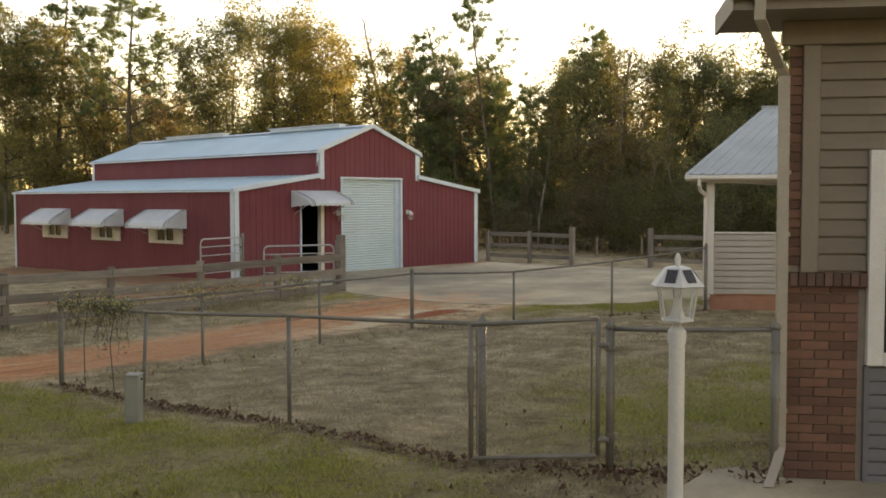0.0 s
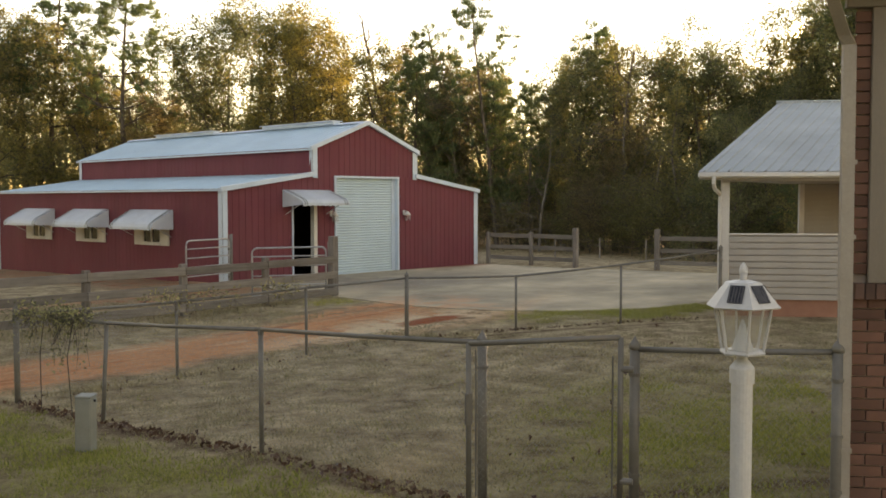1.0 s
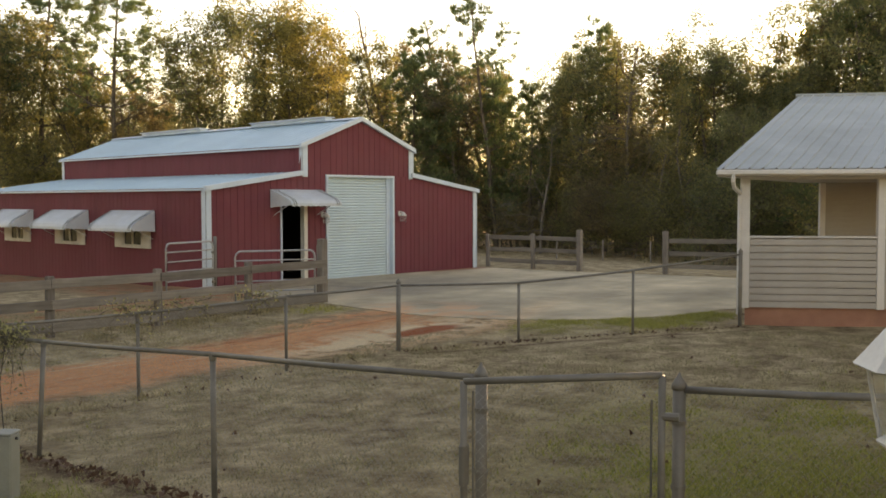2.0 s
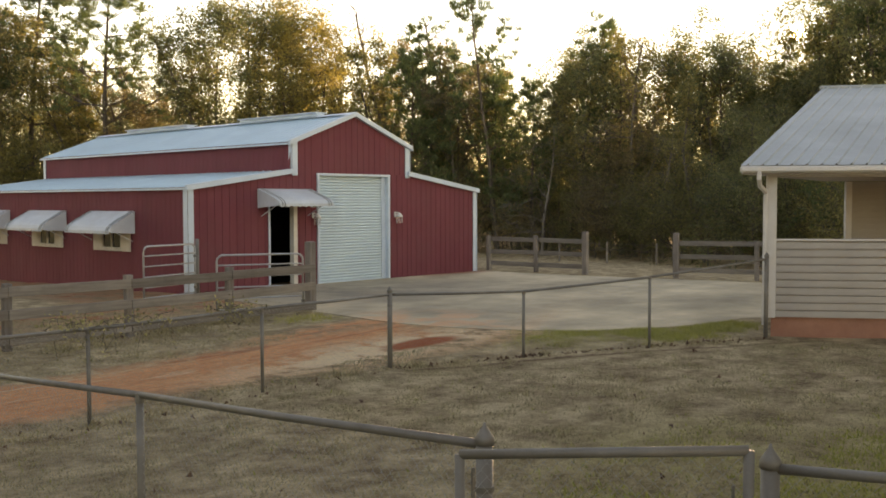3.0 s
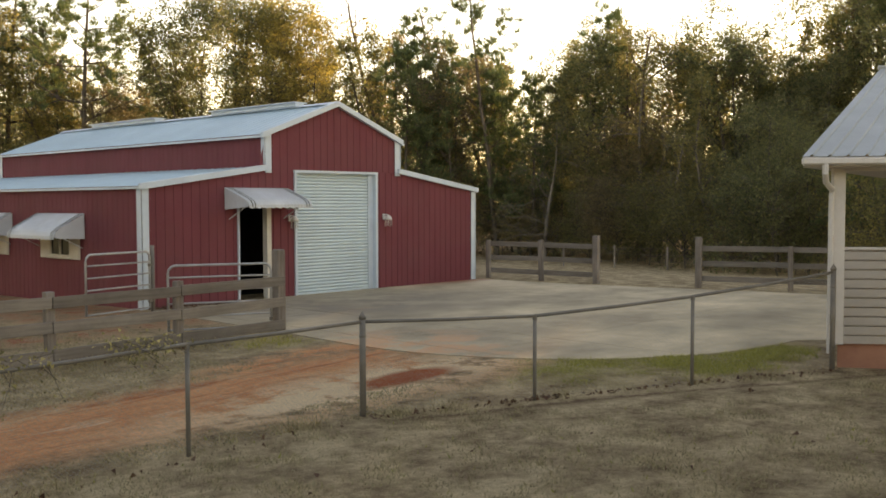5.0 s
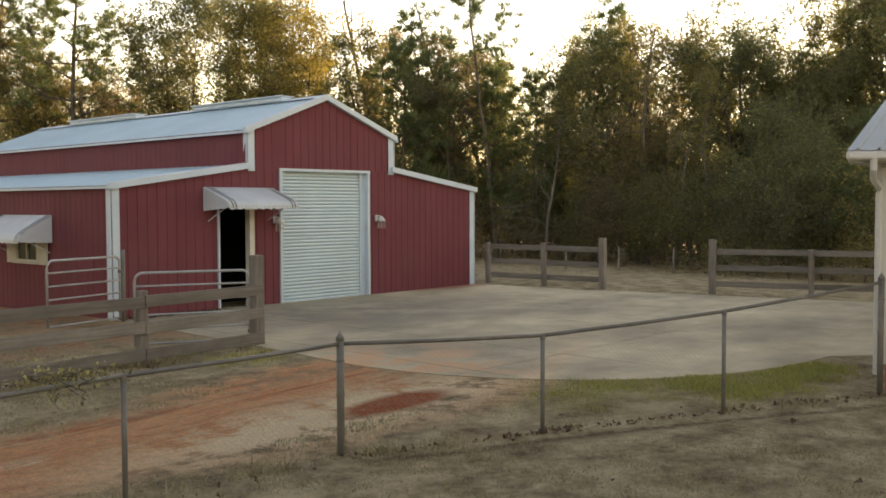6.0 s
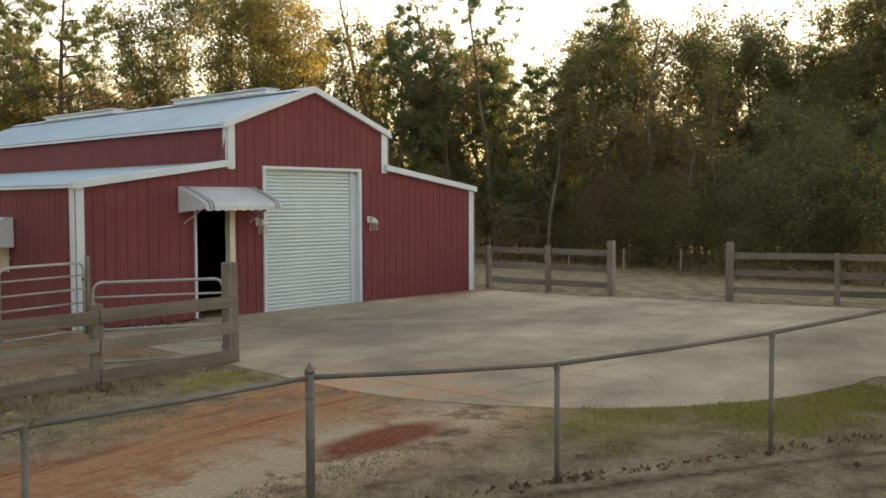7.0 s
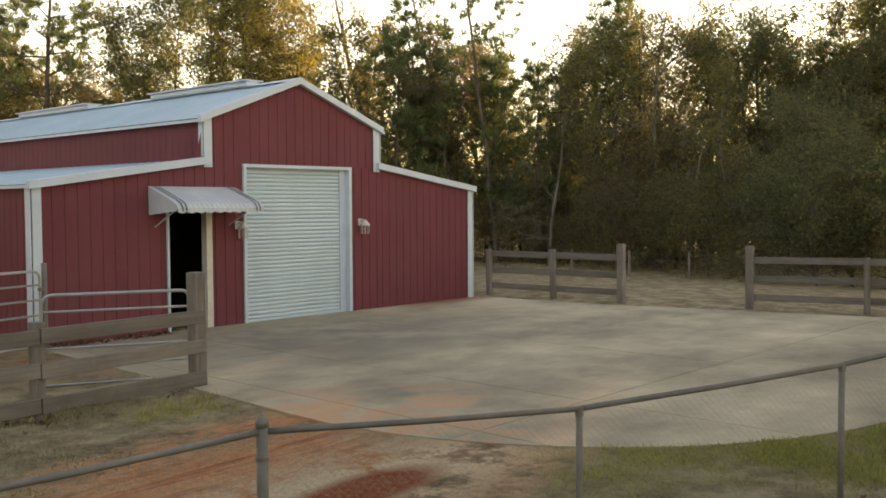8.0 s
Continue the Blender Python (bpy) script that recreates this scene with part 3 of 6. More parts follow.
def barn_roof():
    x0, x1 = BARN_WEST, BARN_EAST
    over = 0.10
    def plane(xe, ze, xr, zr, name):
        # from the eave to the upper edge, ribs down the slope
        slope = Vector((xr - xe, 0, zr - ze))
        s = Shape()
        if xr > xe:
            s.sheet((xe, LONG + over, ze), (0, -1, 0), slope, LONG + 2 * over, slope.length, RIB * 1.33, 0.02)
        else:
            s.sheet((xe, -over, ze), (0, 1, 0), slope, LONG + 2 * over, slope.length, RIB * 1.33, 0.02)
        part(name, s, ROOF, BARN)

    k = (STEP - LOW_EAVE) / (LOW_HALF - HIGH_HALF)
    plane(x0 - 0.08, LOW_EAVE + 0.02 - 0.15 * k, MID - HIGH_HALF + 0.0, STEP + 0.02, "lower_roof")
    plane(x1 + 0.08, LOW_EAVE + 0.02 - 0.03 * k, MID + HIGH_HALF - 0.0, STEP + 0.02, "lower_roof")
    k2 = (RIDGE - HIGH_EAVE) / HIGH_HALF
    plane(MID - HIGH_HALF - 0.12, HIGH_EAVE + 0.03 - 0.12 * k2, MID, RIDGE + 0.03, "upper_roof")
    plane(MID + HIGH_HALF + 0.12, HIGH_EAVE + 0.03 - 0.12 * k2, MID, RIDGE + 0.03, "upper_roof")
    cap = Shape()
    for sgn in (-1, 1):
        cap.add([(MID, -over - 0.01, RIDGE + 0.075), (MID, LONG + over, RIDGE + 0.075), (MID + sgn * 0.2, LONG + over, RIDGE + 0.075 - 0.2 * k2),
                 (MID + sgn * 0.2, -over - 0.01, RIDGE + 0.075 - 0.2 * k2), (MID, -over - 0.01, RIDGE + 0.05), (MID + sgn * 0.2, -over - 0.01, RIDGE + 0.05 - 0.2 * k2)],
                [(0, 1, 2, 3), (0, 3, 5, 4)])
    part("ridge_cap", cap, WHITE_TRIM, BARN)
    for y0, y1 in ((1.45, 5.35), (8.4, 12.45)):
        v = Shape().box(MID - 0.16, MID + 0.16, y0, y1, RIDGE + 0.03, RIDGE + 0.14, bevel=0.02)
        v.box(MID - 0.24, MID + 0.24, y0 - 0.02, y1 + 0.02, RIDGE + 0.14, RIDGE + 0.165)
        part("ridge_vent", v, WHITE_TRIM, BARN)


def barn_trim():
    x0, x1 = BARN_WEST, BARN_EAST
    for x in (x0, x1):
        sgn = -1 if x == x0 else 1
        s = Shape().box(x - (0.0 if sgn < 0 else 0.16), x + (0.16 if sgn < 0 else 0.0), -0.045, -0.024, -0.12, LOW_EAVE - 0.02)
        s.box(x + sgn * 0.024, x + sgn * 0.045, -0.045, 0.12, -0.2, LOW_EAVE - 0.02)
        part("corner_trim", s, WHITE_TRIM, BARN)
        s = Shape().box(x + sgn * 0.024, x + sgn * 0.045, LONG - 0.1, LONG + 0.03, -0.5, LOW_EAVE - 0.02)
        part("corner_trim", s, WHITE_TRIM, BARN)
    for sgn in (-1, 1):
        x = MID + sgn * HIGH_HALF
        s = Shape().box(min(x, x - sgn * 0.18), max(x, x - sgn * 0.18), -0.045, -0.024, STEP - 0.12, HIGH_EAVE + 0.0)
        s.box(min(x + sgn * 0.024, x + sgn * 0.04), max(x + sgn * 0.024, x + sgn * 0.04), -0.045, 0.08, STEP + 0.08, HIGH_EAVE - 0.02)
        part("corner_trim", s, WHITE_TRIM, BARN)
        part("corner_trim", Shape().box(min(x + sgn * 0.024, x + sgn * 0.04), max(x + sgn * 0.024, x + sgn * 0.04), LONG - 0.15, LONG + 0.02, STEP, HIGH_EAVE - 0.02), WHITE_TRIM, BARN)

    def rake(a, b):
        # a folded trim board along a sloping edge of the front
        s = Shape()
        (ax, az), (bx, bz) = a, b
        w = 0.085
        s.add([(ax, -0.13, az + 0.05), (bx, -0.13, bz + 0.05), (bx, -0.13, bz - w), (ax, -0.13, az - w),
               (ax, -0.02, az + 0.05), (bx, -0.02, bz + 0.05), (bx, -0.02, bz - w), (ax, -0.02, az - w),
               (ax, 0.02, az + 0.055), (bx, 0.02, bz + 0.055)],
              [(0, 1, 2, 3), (3, 2, 6, 7), (0, 4, 5, 1), (4, 8, 9, 5), (0, 3, 7, 4), (1, 5, 6, 2)])
        part("rake_trim", s, WHITE_TRIM, BARN)

    k, k2 = (STEP - LOW_EAVE) / (LOW_HALF - HIGH_HALF), (RIDGE - HIGH_EAVE) / HIGH_HALF
    rake((x0 - 0.08, LOW_EAVE - 0.15 * k + 0.02), (MID - HIGH_HALF + 0.10, STEP + 0.10 * k + 0.02))
    rake((x1 + 0.08, LOW_EAVE - 0.03 * k + 0.02), (MID + HIGH_HALF - 0.10, STEP + 0.10 * k + 0.02))
    rake((MID - HIGH_HALF - 0.12, HIGH_EAVE - 0.12 * k2 + 0.03), (MID, RIDGE + 0.03))
    rake((MID + HIGH_HALF + 0.07, HIGH_EAVE - 0.07 * k2 + 0.03), (MID, RIDGE + 0.03))
    # eave trims along the sides
    for x, z in ((x0 - 0.09, LOW_EAVE - 0.10), (MID - HIGH_HALF - 0.13, HIGH_EAVE - 0.12)):
        part("eave_trim", Shape().box(x, x + 0.03, -0.1, LONG + 0.1, z + 0.03, z + 0.085), WHITE_TRIM, BARN)
    for x, z in ((x1 + 0.06, LOW_EAVE - 0.09), (MID + HIGH_HALF + 0.10, HIGH_EAVE - 0.12)):
        part("eave_trim", Shape().box(x, x + 0.03, -0.1, LONG + 0.1, z + 0.03, z + 0.085), WHITE_TRIM, BARN)


def rolling_door():
    """The closed rolling door, slat by slat, in its white jambs."""
    door = part("rolling_door", Shape().box(0.02, 2.78, 0.16, 0.18, -0.08, 3.08), ROLL, BARN, "closed white corrugated rolling door")
    z, h = -0.02, 0.0838
    row = Shape()
    prof = [(0.160, 0.0), (0.130, 0.006), (0.116, 0.016), (0.108, 0.036), (0.106, 0.050), (0.112, 0.068), (0.128, 0.079), (0.160, 0.0838)]
    for yv, dz in prof:
        row.v += [(0.03, yv, dz), (2.77, yv, dz)]
    for i in range(len(prof) - 1):
        row.f.append((2 * i, 2 * i + 1, 2 * i + 3, 2 * i + 2))
    me = row.mesh("slat", True)
    for i in range(36):
        ob = part("slat", me, ROLL, door)
        ob.location = (0, 0, z + i * h)
    part("bottom_bar", Shape().box(0.03, 2.77, 0.09, 0.157, -0.09, -0.02, bevel=0.008), ROLL, door)
    for a, b in ((-0.04, 0.03), (2.58, 2.84)):
        s = Shape().box(a, b, -0.05, 0.20, -0.1, 3.10) if b < 1 else Shape().box(2.77, 2.84, -0.05, 0.20, -0.1, 3.10)
        part("door_jamb", s, WHITE_TRIM, BARN)
    part("door_jamb", Shape().box(2.60, 2.768, 0.085, 0.104, -0.1, 3.04), WHITE_TRIM, BARN)
    part("door_head", Shape().box(-0.045, 2.845, -0.052, 0.20, 3.04, 3.105), WHITE_TRIM, BARN)


def walk_door():
    part("walk_door_jamb", Shape().box(-1.765, -1.725, -0.05, 0.12, -0.08, 2.26), WHITE_TRIM, BARN)
    part("walk_door_jamb", Shape().box(-0.92, -0.79, -0.05, 0.12, -0.08, 2.26), SHUTTER, BARN)
    part("walk_door_head", Shape().box(-1.725, -0.92, -0.05, 0.12, 2.20, 2.26), WHITE_TRIM, BARN)


def awning(name, place, width, out, drop, back, label, group=""):
    """A ribbed metal awning: roof that curls down at its front, closed sides, a scalloped fringe. It faces -y of its own."""
    aw = thing(name, place, label, "awning", group)
    path = [(0.0, 0.0), (-out * 0.45, -drop * 0.36), (-out * 0.78, -drop * 0.63), (-out * 0.93, -drop * 0.80), (-out, -drop), (-out, -drop - 0.07)]
    s, rows = Shape(), []
    n = int(width / 0.05)
    for i in range(n + 1):
        u = i * width / n - width / 2
        rise = 0.008 if i % 2 else 0.0
        scallop = -0.02 * (i % 4 in (1, 2))
        for j, (yy, zz) in enumerate(path):
            s.v.append((u, yy - rise * 0.4, zz + rise + (scallop if j == len(path) - 1 else 0)))
    m = len(path)
    for i in range(n):
        for j in range(m - 1):
            a = i * m + j
            s.f.append((a, a + m, a + m + 1, a + 1))
    part("canopy", s, AWNING, aw)
    for sgn in (-1, 1):
        x = sgn * (width / 2 + 0.004)
        q = Shape()
        pts = [(yy, zz) for yy, zz in path[:-1]] + [(-out * 0.94, -drop - 0.05), (0.0, -back)]
        q.v = [(x, yy, zz) for yy, zz in pts] + [(x - sgn * 0.012, yy, zz) for yy, zz in pts]
        k = len(pts)
        q.f = [tuple(range(k)), tuple(range(2 * k - 1, k - 1, -1))] + [(i, (i + 1) % k, k + (i + 1) % k, k + i) for i in range(k)]
        part("side_panel", q, AWNING, aw)
        for e in (0.09, 0.17):
            b = Shape()
            for yy, zz in path:
                for du in (-0.016, 0.016):
                    b.v.append((sgn * (width / 2 - e) + du, yy - 0.006, zz + 0.016))
            b.f = [(2 * i, 2 * i + 1, 2 * i + 3, 2 * i + 2) for i in range(m - 1)]
            part("stripe", b, STRIPE, aw, "thin dark stripe")
        part("brace", Shape().tube([(sgn * (width / 2 - 0.12), 0, -back - 0.22), (sgn * (width / 2 - 0.12), -out * 0.8, -drop * 0.98)], 0.012, 6), AWNING, aw)
    return aw


def barn_window(y, mat_label):
    """A small window with a slider frame and a shutter board each side, set in the side wall."""
    x = BARN_WEST
    w = thing("window", (x, y, 0.98), mat_label, "window", "barn side windows")
    f = Shape()
    for a, b, c, d in ((-0.53, 0.53, 0.0, 0.06), (-0.53, 0.53, 0.71, 0.77), (-0.53, -0.47, 0.06, 0.71), (0.47, 0.53, 0.06, 0.71), (-0.03, 0.03, 0.06, 0.71)):
        f.box(-0.045, 0.03, a, b, c, d)
    part("window_frame", f, SHUTTER, w)
    for a, b in ((-0.47, -0.03), (0.03, 0.47)):
        part("pane", Shape().box(-0.008, 0.0, a, b, 0.06, 0.71), PANE, w)
    part("sill", Shape().box(-0.10, 0.0, -0.55, 0.55, -0.04, -0.004, bevel=0.006), SHUTTER, w)
    for a, b in ((-1.0, -0.55), (0.55, 1.0)):
        sh = Shape().box(-0.05, -0.026, a, b, -0.04, 0.80, bevel=0.004)
        for i in range(9):
            z = 0.02 + i * 0.083
            sh.box(-0.058, -0.05, a + 0.05, b - 0.05, z, z + 0.055)
        part("shutter", sh, SHUTTER, w, "cream louvred shutter board")


def wall_lamp(x, z):
    lamp = thing("wall_lamp", (x, 0, z), "white jelly-jar wall lamp with a ribbed glass", "lamp", "barn front lamps")
    part("back_plate", Shape().box(-0.09, 0.03, -0.045, -0.022, -0.02, 0.14, bevel=0.008), VINYL, lamp)
    part("arm", Shape().tube([(-0.03, -0.045, 0.08), (-0.02, -0.10, 0.12), (0.02, -0.15, 0.10)], 0.018, 8), VINYL, lamp)
    part("hood", Shape().turned((0.02, -0.15, -0.02), [(0.11, 0.0), (0.10, 0.04), (0.06, 0.09), (0.025, 0.13)], 14), VINYL, lamp, smooth=True)
    g = Shape().turned((0.02, -0.15, -0.20), [(0.075, 0.0), (0.082, 0.02), (0.085, 0.17), (0.08, 0.19)], 14)
    part("glass", g, LAMP_GLASS, lamp, smooth=True)
    cage = Shape()
    for i in range(8):
        a = math.pi * i / 4
        cage.box(0.02 + 0.092 * math.cos(a) - 0.003, 0.02 + 0.092 * math.cos(a) + 0.003, -0.15 + 0.092 * math.sin(a) - 0.003, -0.15 + 0.092 * math.sin(a) + 0.003, -0.2, -0.01)
    part("cage", cage, VINYL, lamp)


barn_walls()
barn_roof()
barn_trim()
rolling_door()
walk_door()
awning("door_awning", (-1.20, -0.03, 2.64), 1.86, 0.95, 0.40, 0.52, "white ribbed metal awning with dark stripes over the walk door")
for wy in (3.69, 7.51, 11.28):
    barn_window(wy, "small dark sliding window with cream shutters in the barn side")
    awning("window_awning", pose(BARN_WEST - 0.03, wy, 2.04, 0, 0, -90), 2.45, 0.75, 0.52, 0.60, "white ribbed metal awning with dark stripes over a barn window", "barn window awnings")
wall_lamp(3.12, 1.84)
wall_lamp(-0.16, 1.84)


# ---- wooden board fences ----
def board_fence(label, posts, tops, rails, rail_h, end_scale=1.0, post_w=0.13, behind=1):
    """Posts in the plan with boards nailed across; each board runs from post to post."""
    x0, y0 = posts[0]
    fence = thing("board_fence", (x0, y0, ground_z(x0, y0)), label, "fence")
    rng = random.Random(len(posts) * 7 + 3)
    base = Vector((x0, y0, ground_z(x0, y0)))
    for i, (x, y) in enumerate(posts):
        gz = ground_z(x, y)
        a, b = posts[max(i - 1, 0)], posts[min(i + 1, len(posts) - 1)]
        ang = math.degrees(math.atan2(b[1] - a[1], b[0] - a[0]))
        w = post_w * (end_scale if i == 0 else 1.0) / 2
        m = Matrix.Translation(Vector((x, y, gz)) - base) @ pose(0, 0, 0, rng.uniform(-1, 1), rng.uniform(-1, 1), ang)
        part("post", Shape().box(-w, w, -w, w, -0.25, tops[i] - gz, m, bevel=0.012), POST_WOOD, fence)
    for i in range(len(posts) - 1):
        (ax, ay), (bx, by) = posts[i], posts[i + 1]
        L, ang = math.hypot(bx - ax, by - ay), math.degrees(math.atan2(by - ay, bx - ax))
        gz0, gz1 = ground_z(ax, ay), ground_z(bx, by)
        for j, zc in enumerate(rails):
            a, b = (zc[0] if isinstance(zc, tuple) else zc), (zc[1] if isinstance(zc, tuple) else zc)
            k0, k1 = i / (len(posts) - 1), (i + 1) / (len(posts) - 1)
            za, zb = a + (b - a) * k0 + rng.uniform(-0.012, 0.012), a + (b - a) * k1 + rng.uniform(-0.012, 0.012)
            tilt = math.degrees(math.atan2(zb - za, L))
            m = Matrix.Translation(Vector((ax, ay, za)) - base) @ pose(0, 0, 0, 0, 0, ang) @ pose(0, 0, 0, 0, -tilt, 0)
            off = -behind * (post_w / 2 + 0.022)
            part("rail", Shape().box(-0.06 if i == 0 else 0.004, L - 0.004, off - 0.02, off + 0.02, -rail_h / 2, rail_h / 2, m, bevel=0.006), BOARD, fence)
    return fence


board_fence("weathered grey three-board fence ending in a tall square post", [(-4.4, -4.9), (-6.6, -5.0), (-8.8, -5.0), (-11.0, -4.9), (-13.2, -4.75), (-15.4, -4.6), (-17.6, -4.4), (-19.8, -4.2)],
            [1.42, 0.98, 0.95, 0.92, 0.9, 0.88, 0.86, 0.85], [(0.83, 0.72), (0.45, 0.31), (0.04, -0.10)], 0.175, 1.3, 0.14, -1)
board_fence("weathered grey three-board fence panel beyond the concrete", [(8.1, -3.65), (7.95, -1.8), (7.8, 0.12)], [1.32, 1.16, 1.12], [1.0, 0.58, 0.17], 0.15, 1.3, 0.13, 1)
board_fence("weathered grey three-board fence running on beyond the concrete", [(8.9, -6.45), (9.6, -8.75), (10.3, -11.0), (11.0, -13.3), (11.7, -15.6)], [1.32, 1.1, 1.1, 1.1, 1.1], [1.0, 0.58, 0.17], 0.15, 1.3, 0.13, -1)


def pipe_gate(label, a, b, z0, z1, bars):
    gz = ground_z(a[0], a[1])
    g = thing("pipe_gate", (a[0], a[1], gz), label, "gate")
    A, B = Vector((0, 0, 0)), Vector((b[0] - a[0], b[1] - a[1], 0))
    d, L = B.normalized(), B.length
    def pt(s, z):
        return d * s + Vector((0, 0, z - gz))
    r = 0.14
    hoop = [pt(0, z0), pt(0, z1 - r)] + [pt(r - r * math.cos(t), z1 - r + r * math.sin(t)) for t in (0.5, 1.0, 1.4)]
    hoop += [pt(L - r + r * math.cos(t), z1 - r + r * math.sin(t)) for t in (1.4, 1.0, 0.5)] + [pt(L, z1 - r), pt(L, z0)]
    part("gate_frame", Shape().tube(hoop, 0.024, 8), GATE_PIPE, g, smooth=True)
    for i in range(bars):
        z = z0 + (z1 - z0) * i / bars + 0.02
        part("bar", Shape().tube([pt(0, z), pt(L, z)], 0.018, 8), GATE_PIPE, g, smooth=True)
    part("gate_post", Shape().tube([pt(-0.09, gz - 0.2), pt(-0.09, z1 + 0.12)], 0.045, 10), GALV, g, smooth=True)
    for z in (z0 + 0.15, z1 - 0.3):
        part("hinge", Shape().box(-0.03, 0.05, -0.03, 0.03, z - gz - 0.03, z - gz + 0.03, bevel=0.006), GALV, g)


pipe_gate("galvanised tube gate standing open at the barn corner", (-4.38, -0.45), (-6.1, -0.95), 0.02, 1.25, 5)
pipe_gate("galvanised tube gate behind the board fence", (-4.0, -4.15), (-5.75, -3.35), -0.1, 1.12, 5)


# ---- chain-link fence ----
def chain_link(a, b, za, zb):
    """Woven wire between two posts: zigzag wires from the rail down to just above the ground."""
    A, B = Vector(a), Vector(b)
    L, d = (B - A).length, (B - A).normalized()
    nrm = Vector((-d.y, d.x, 0))
    s, cell, half = Shape(), 0.056, 0.0006
    n = int(L / cell)
    gz = lambda q: ground_z(q.x, q.y) + 0.03
    for i in range(n):
        for sgn in (1, -1):
            pts, j = [], 0
            base = A + d * (i * cell + cell / 2)
            top = za + (zb - za) * (i / n) - 0.005
            z, side = top, 0
            lo = gz(base)
            rows = int((top - lo) / (cell * 0.5))
            k = len(s.v)
            for j in range(rows + 1):
                off = (cell / 2 if j % 2 else 0.0) * 1.0 * sgn
                p = base + d * (off if sgn > 0 else off + cell) * 1.0
                zz = top - j * cell * 0.5
                q = p + nrm * (0.0022 * sgn)
                s.v += [(q.x - d.x * half, q.y - d.y * half, zz + half), (q.x + d.x * half, q.y + d.y * half, zz + half), (q.x + nrm.x * half, q.y + nrm.y * half, zz - half)]
            for j in range(rows):
                a0 = k + 3 * j
                for e in range(3):
                    s.f.append((a0 + e, a0 + (e + 1) % 3, a0 + 3 + (e + 1) % 3, a0 + 3 + e))
    return s


def link_fence(label, rows, name="chain_link_fence", wire=True):
    """rows: x, y, height of the rail, post kind ('end' or 'line')."""
    x0, y0 = rows[0][:2]
    o = Vector((x0, y0, ground_z(x0, y0)))
    fence = thing(name, o, label, "fence", "chain-link fences")
    def loc(x, y, z):
        return Vector((x, y, z)) - o
    for x, y, top, kind, lean in rows:
        gz = ground_z(x, y)
        r = 0.037 if kind == "end" else 0.024
        rise = 0.02 if y < -18 else 0.05
        foot = loc(x + lean, y, gz - 0.2)
        head = loc(x, y, top + (rise if kind == "end" else -0.02))
        post = part("post", Shape().tube([foot, head], r, 12), GALV, fence, smooth=True)
        if kind == "end":
            q = loc(x, y, top + rise)
            part("cap", Shape().turned(q, [(r * 1.15, -0.02), (r * 1.15, 0.01), (r * 0.8, 0.03), (r * 0.25, 0.06), (0.004, 0.075)], 12), GALV, post, smooth=True)
            for f in (0.25, 0.55, 0.85):
                z = gz + (top - gz) * f
                part("band", Shape().turned(loc(x, y, z), [(r * 1.14, -0.012), (r * 1.14, 0.012)], 12), GALV, post)
        else:
            q = loc(x, y, top)
            part("loop_cap", Shape().turned(q, [(r * 1.2, -0.05), (r * 1.2, -0.02), (r * 1.05, 0.012)], 12), GALV, post)
    for i in range(len(rows) - 1):
        (ax, ay, az, ka, _), (bx, by, bz, kb, _) = rows[i], rows[i + 1]
        part("top_rail", Shape().tube([loc(ax, ay, az), loc((ax + bx) / 2, (ay + by) / 2, (az + bz) / 2 - 0.008), loc(bx, by, bz)], 0.021, 10), GALV, fence, smooth=True)
        if wire:
            s = chain_link((ax, ay, 0), (bx, by, 0), az, bz)
            s.v = [(px - o.x, py - o.y, pz - o.z) for px, py, pz in s.v]
            part("wire_mesh", s, GATE_PIPE, fence)
    return fence


link_fence("old galvanised chain-link fence across the front of the yard",
           [(-14.89, -18.52, 1.23, "end", 0.0), (-14.96, -15.86, 1.10, "line", 0.0), (-14.88, -12.85, 0.90, "line", -0.08), (-15.0, -10.75, 0.85, "end", 0.0)])
link_fence("old galvanised chain-link fence between the lawn and the clay track",
           [(-15.0, -10.75, 0.85, "line", 0.0), (-12.57, -10.66, 0.81, "line", 0.0), (-10.21, -10.81, 0.87, "line", 0.0), (-8.03, -11.01, 0.91, "end", 0.0)])
link_fence("galvanised chain-link fence running to the porch",
           [(-8.03, -11.01, 0.91, "line", 0.0), (-6.15, -12.05, 0.89, "line", 0.0), (-4.14, -13.09, 1.045, "line", 0.0), (-1.78, -14.02, 1.27, "end", 0.0)])
link_fence("short galvanised chain-link fence panel beside the house", [(-14.47, -19.60, 1.24, "end", 0.0), (-14.22, -20.95, 1.33, "end", 0.0)])


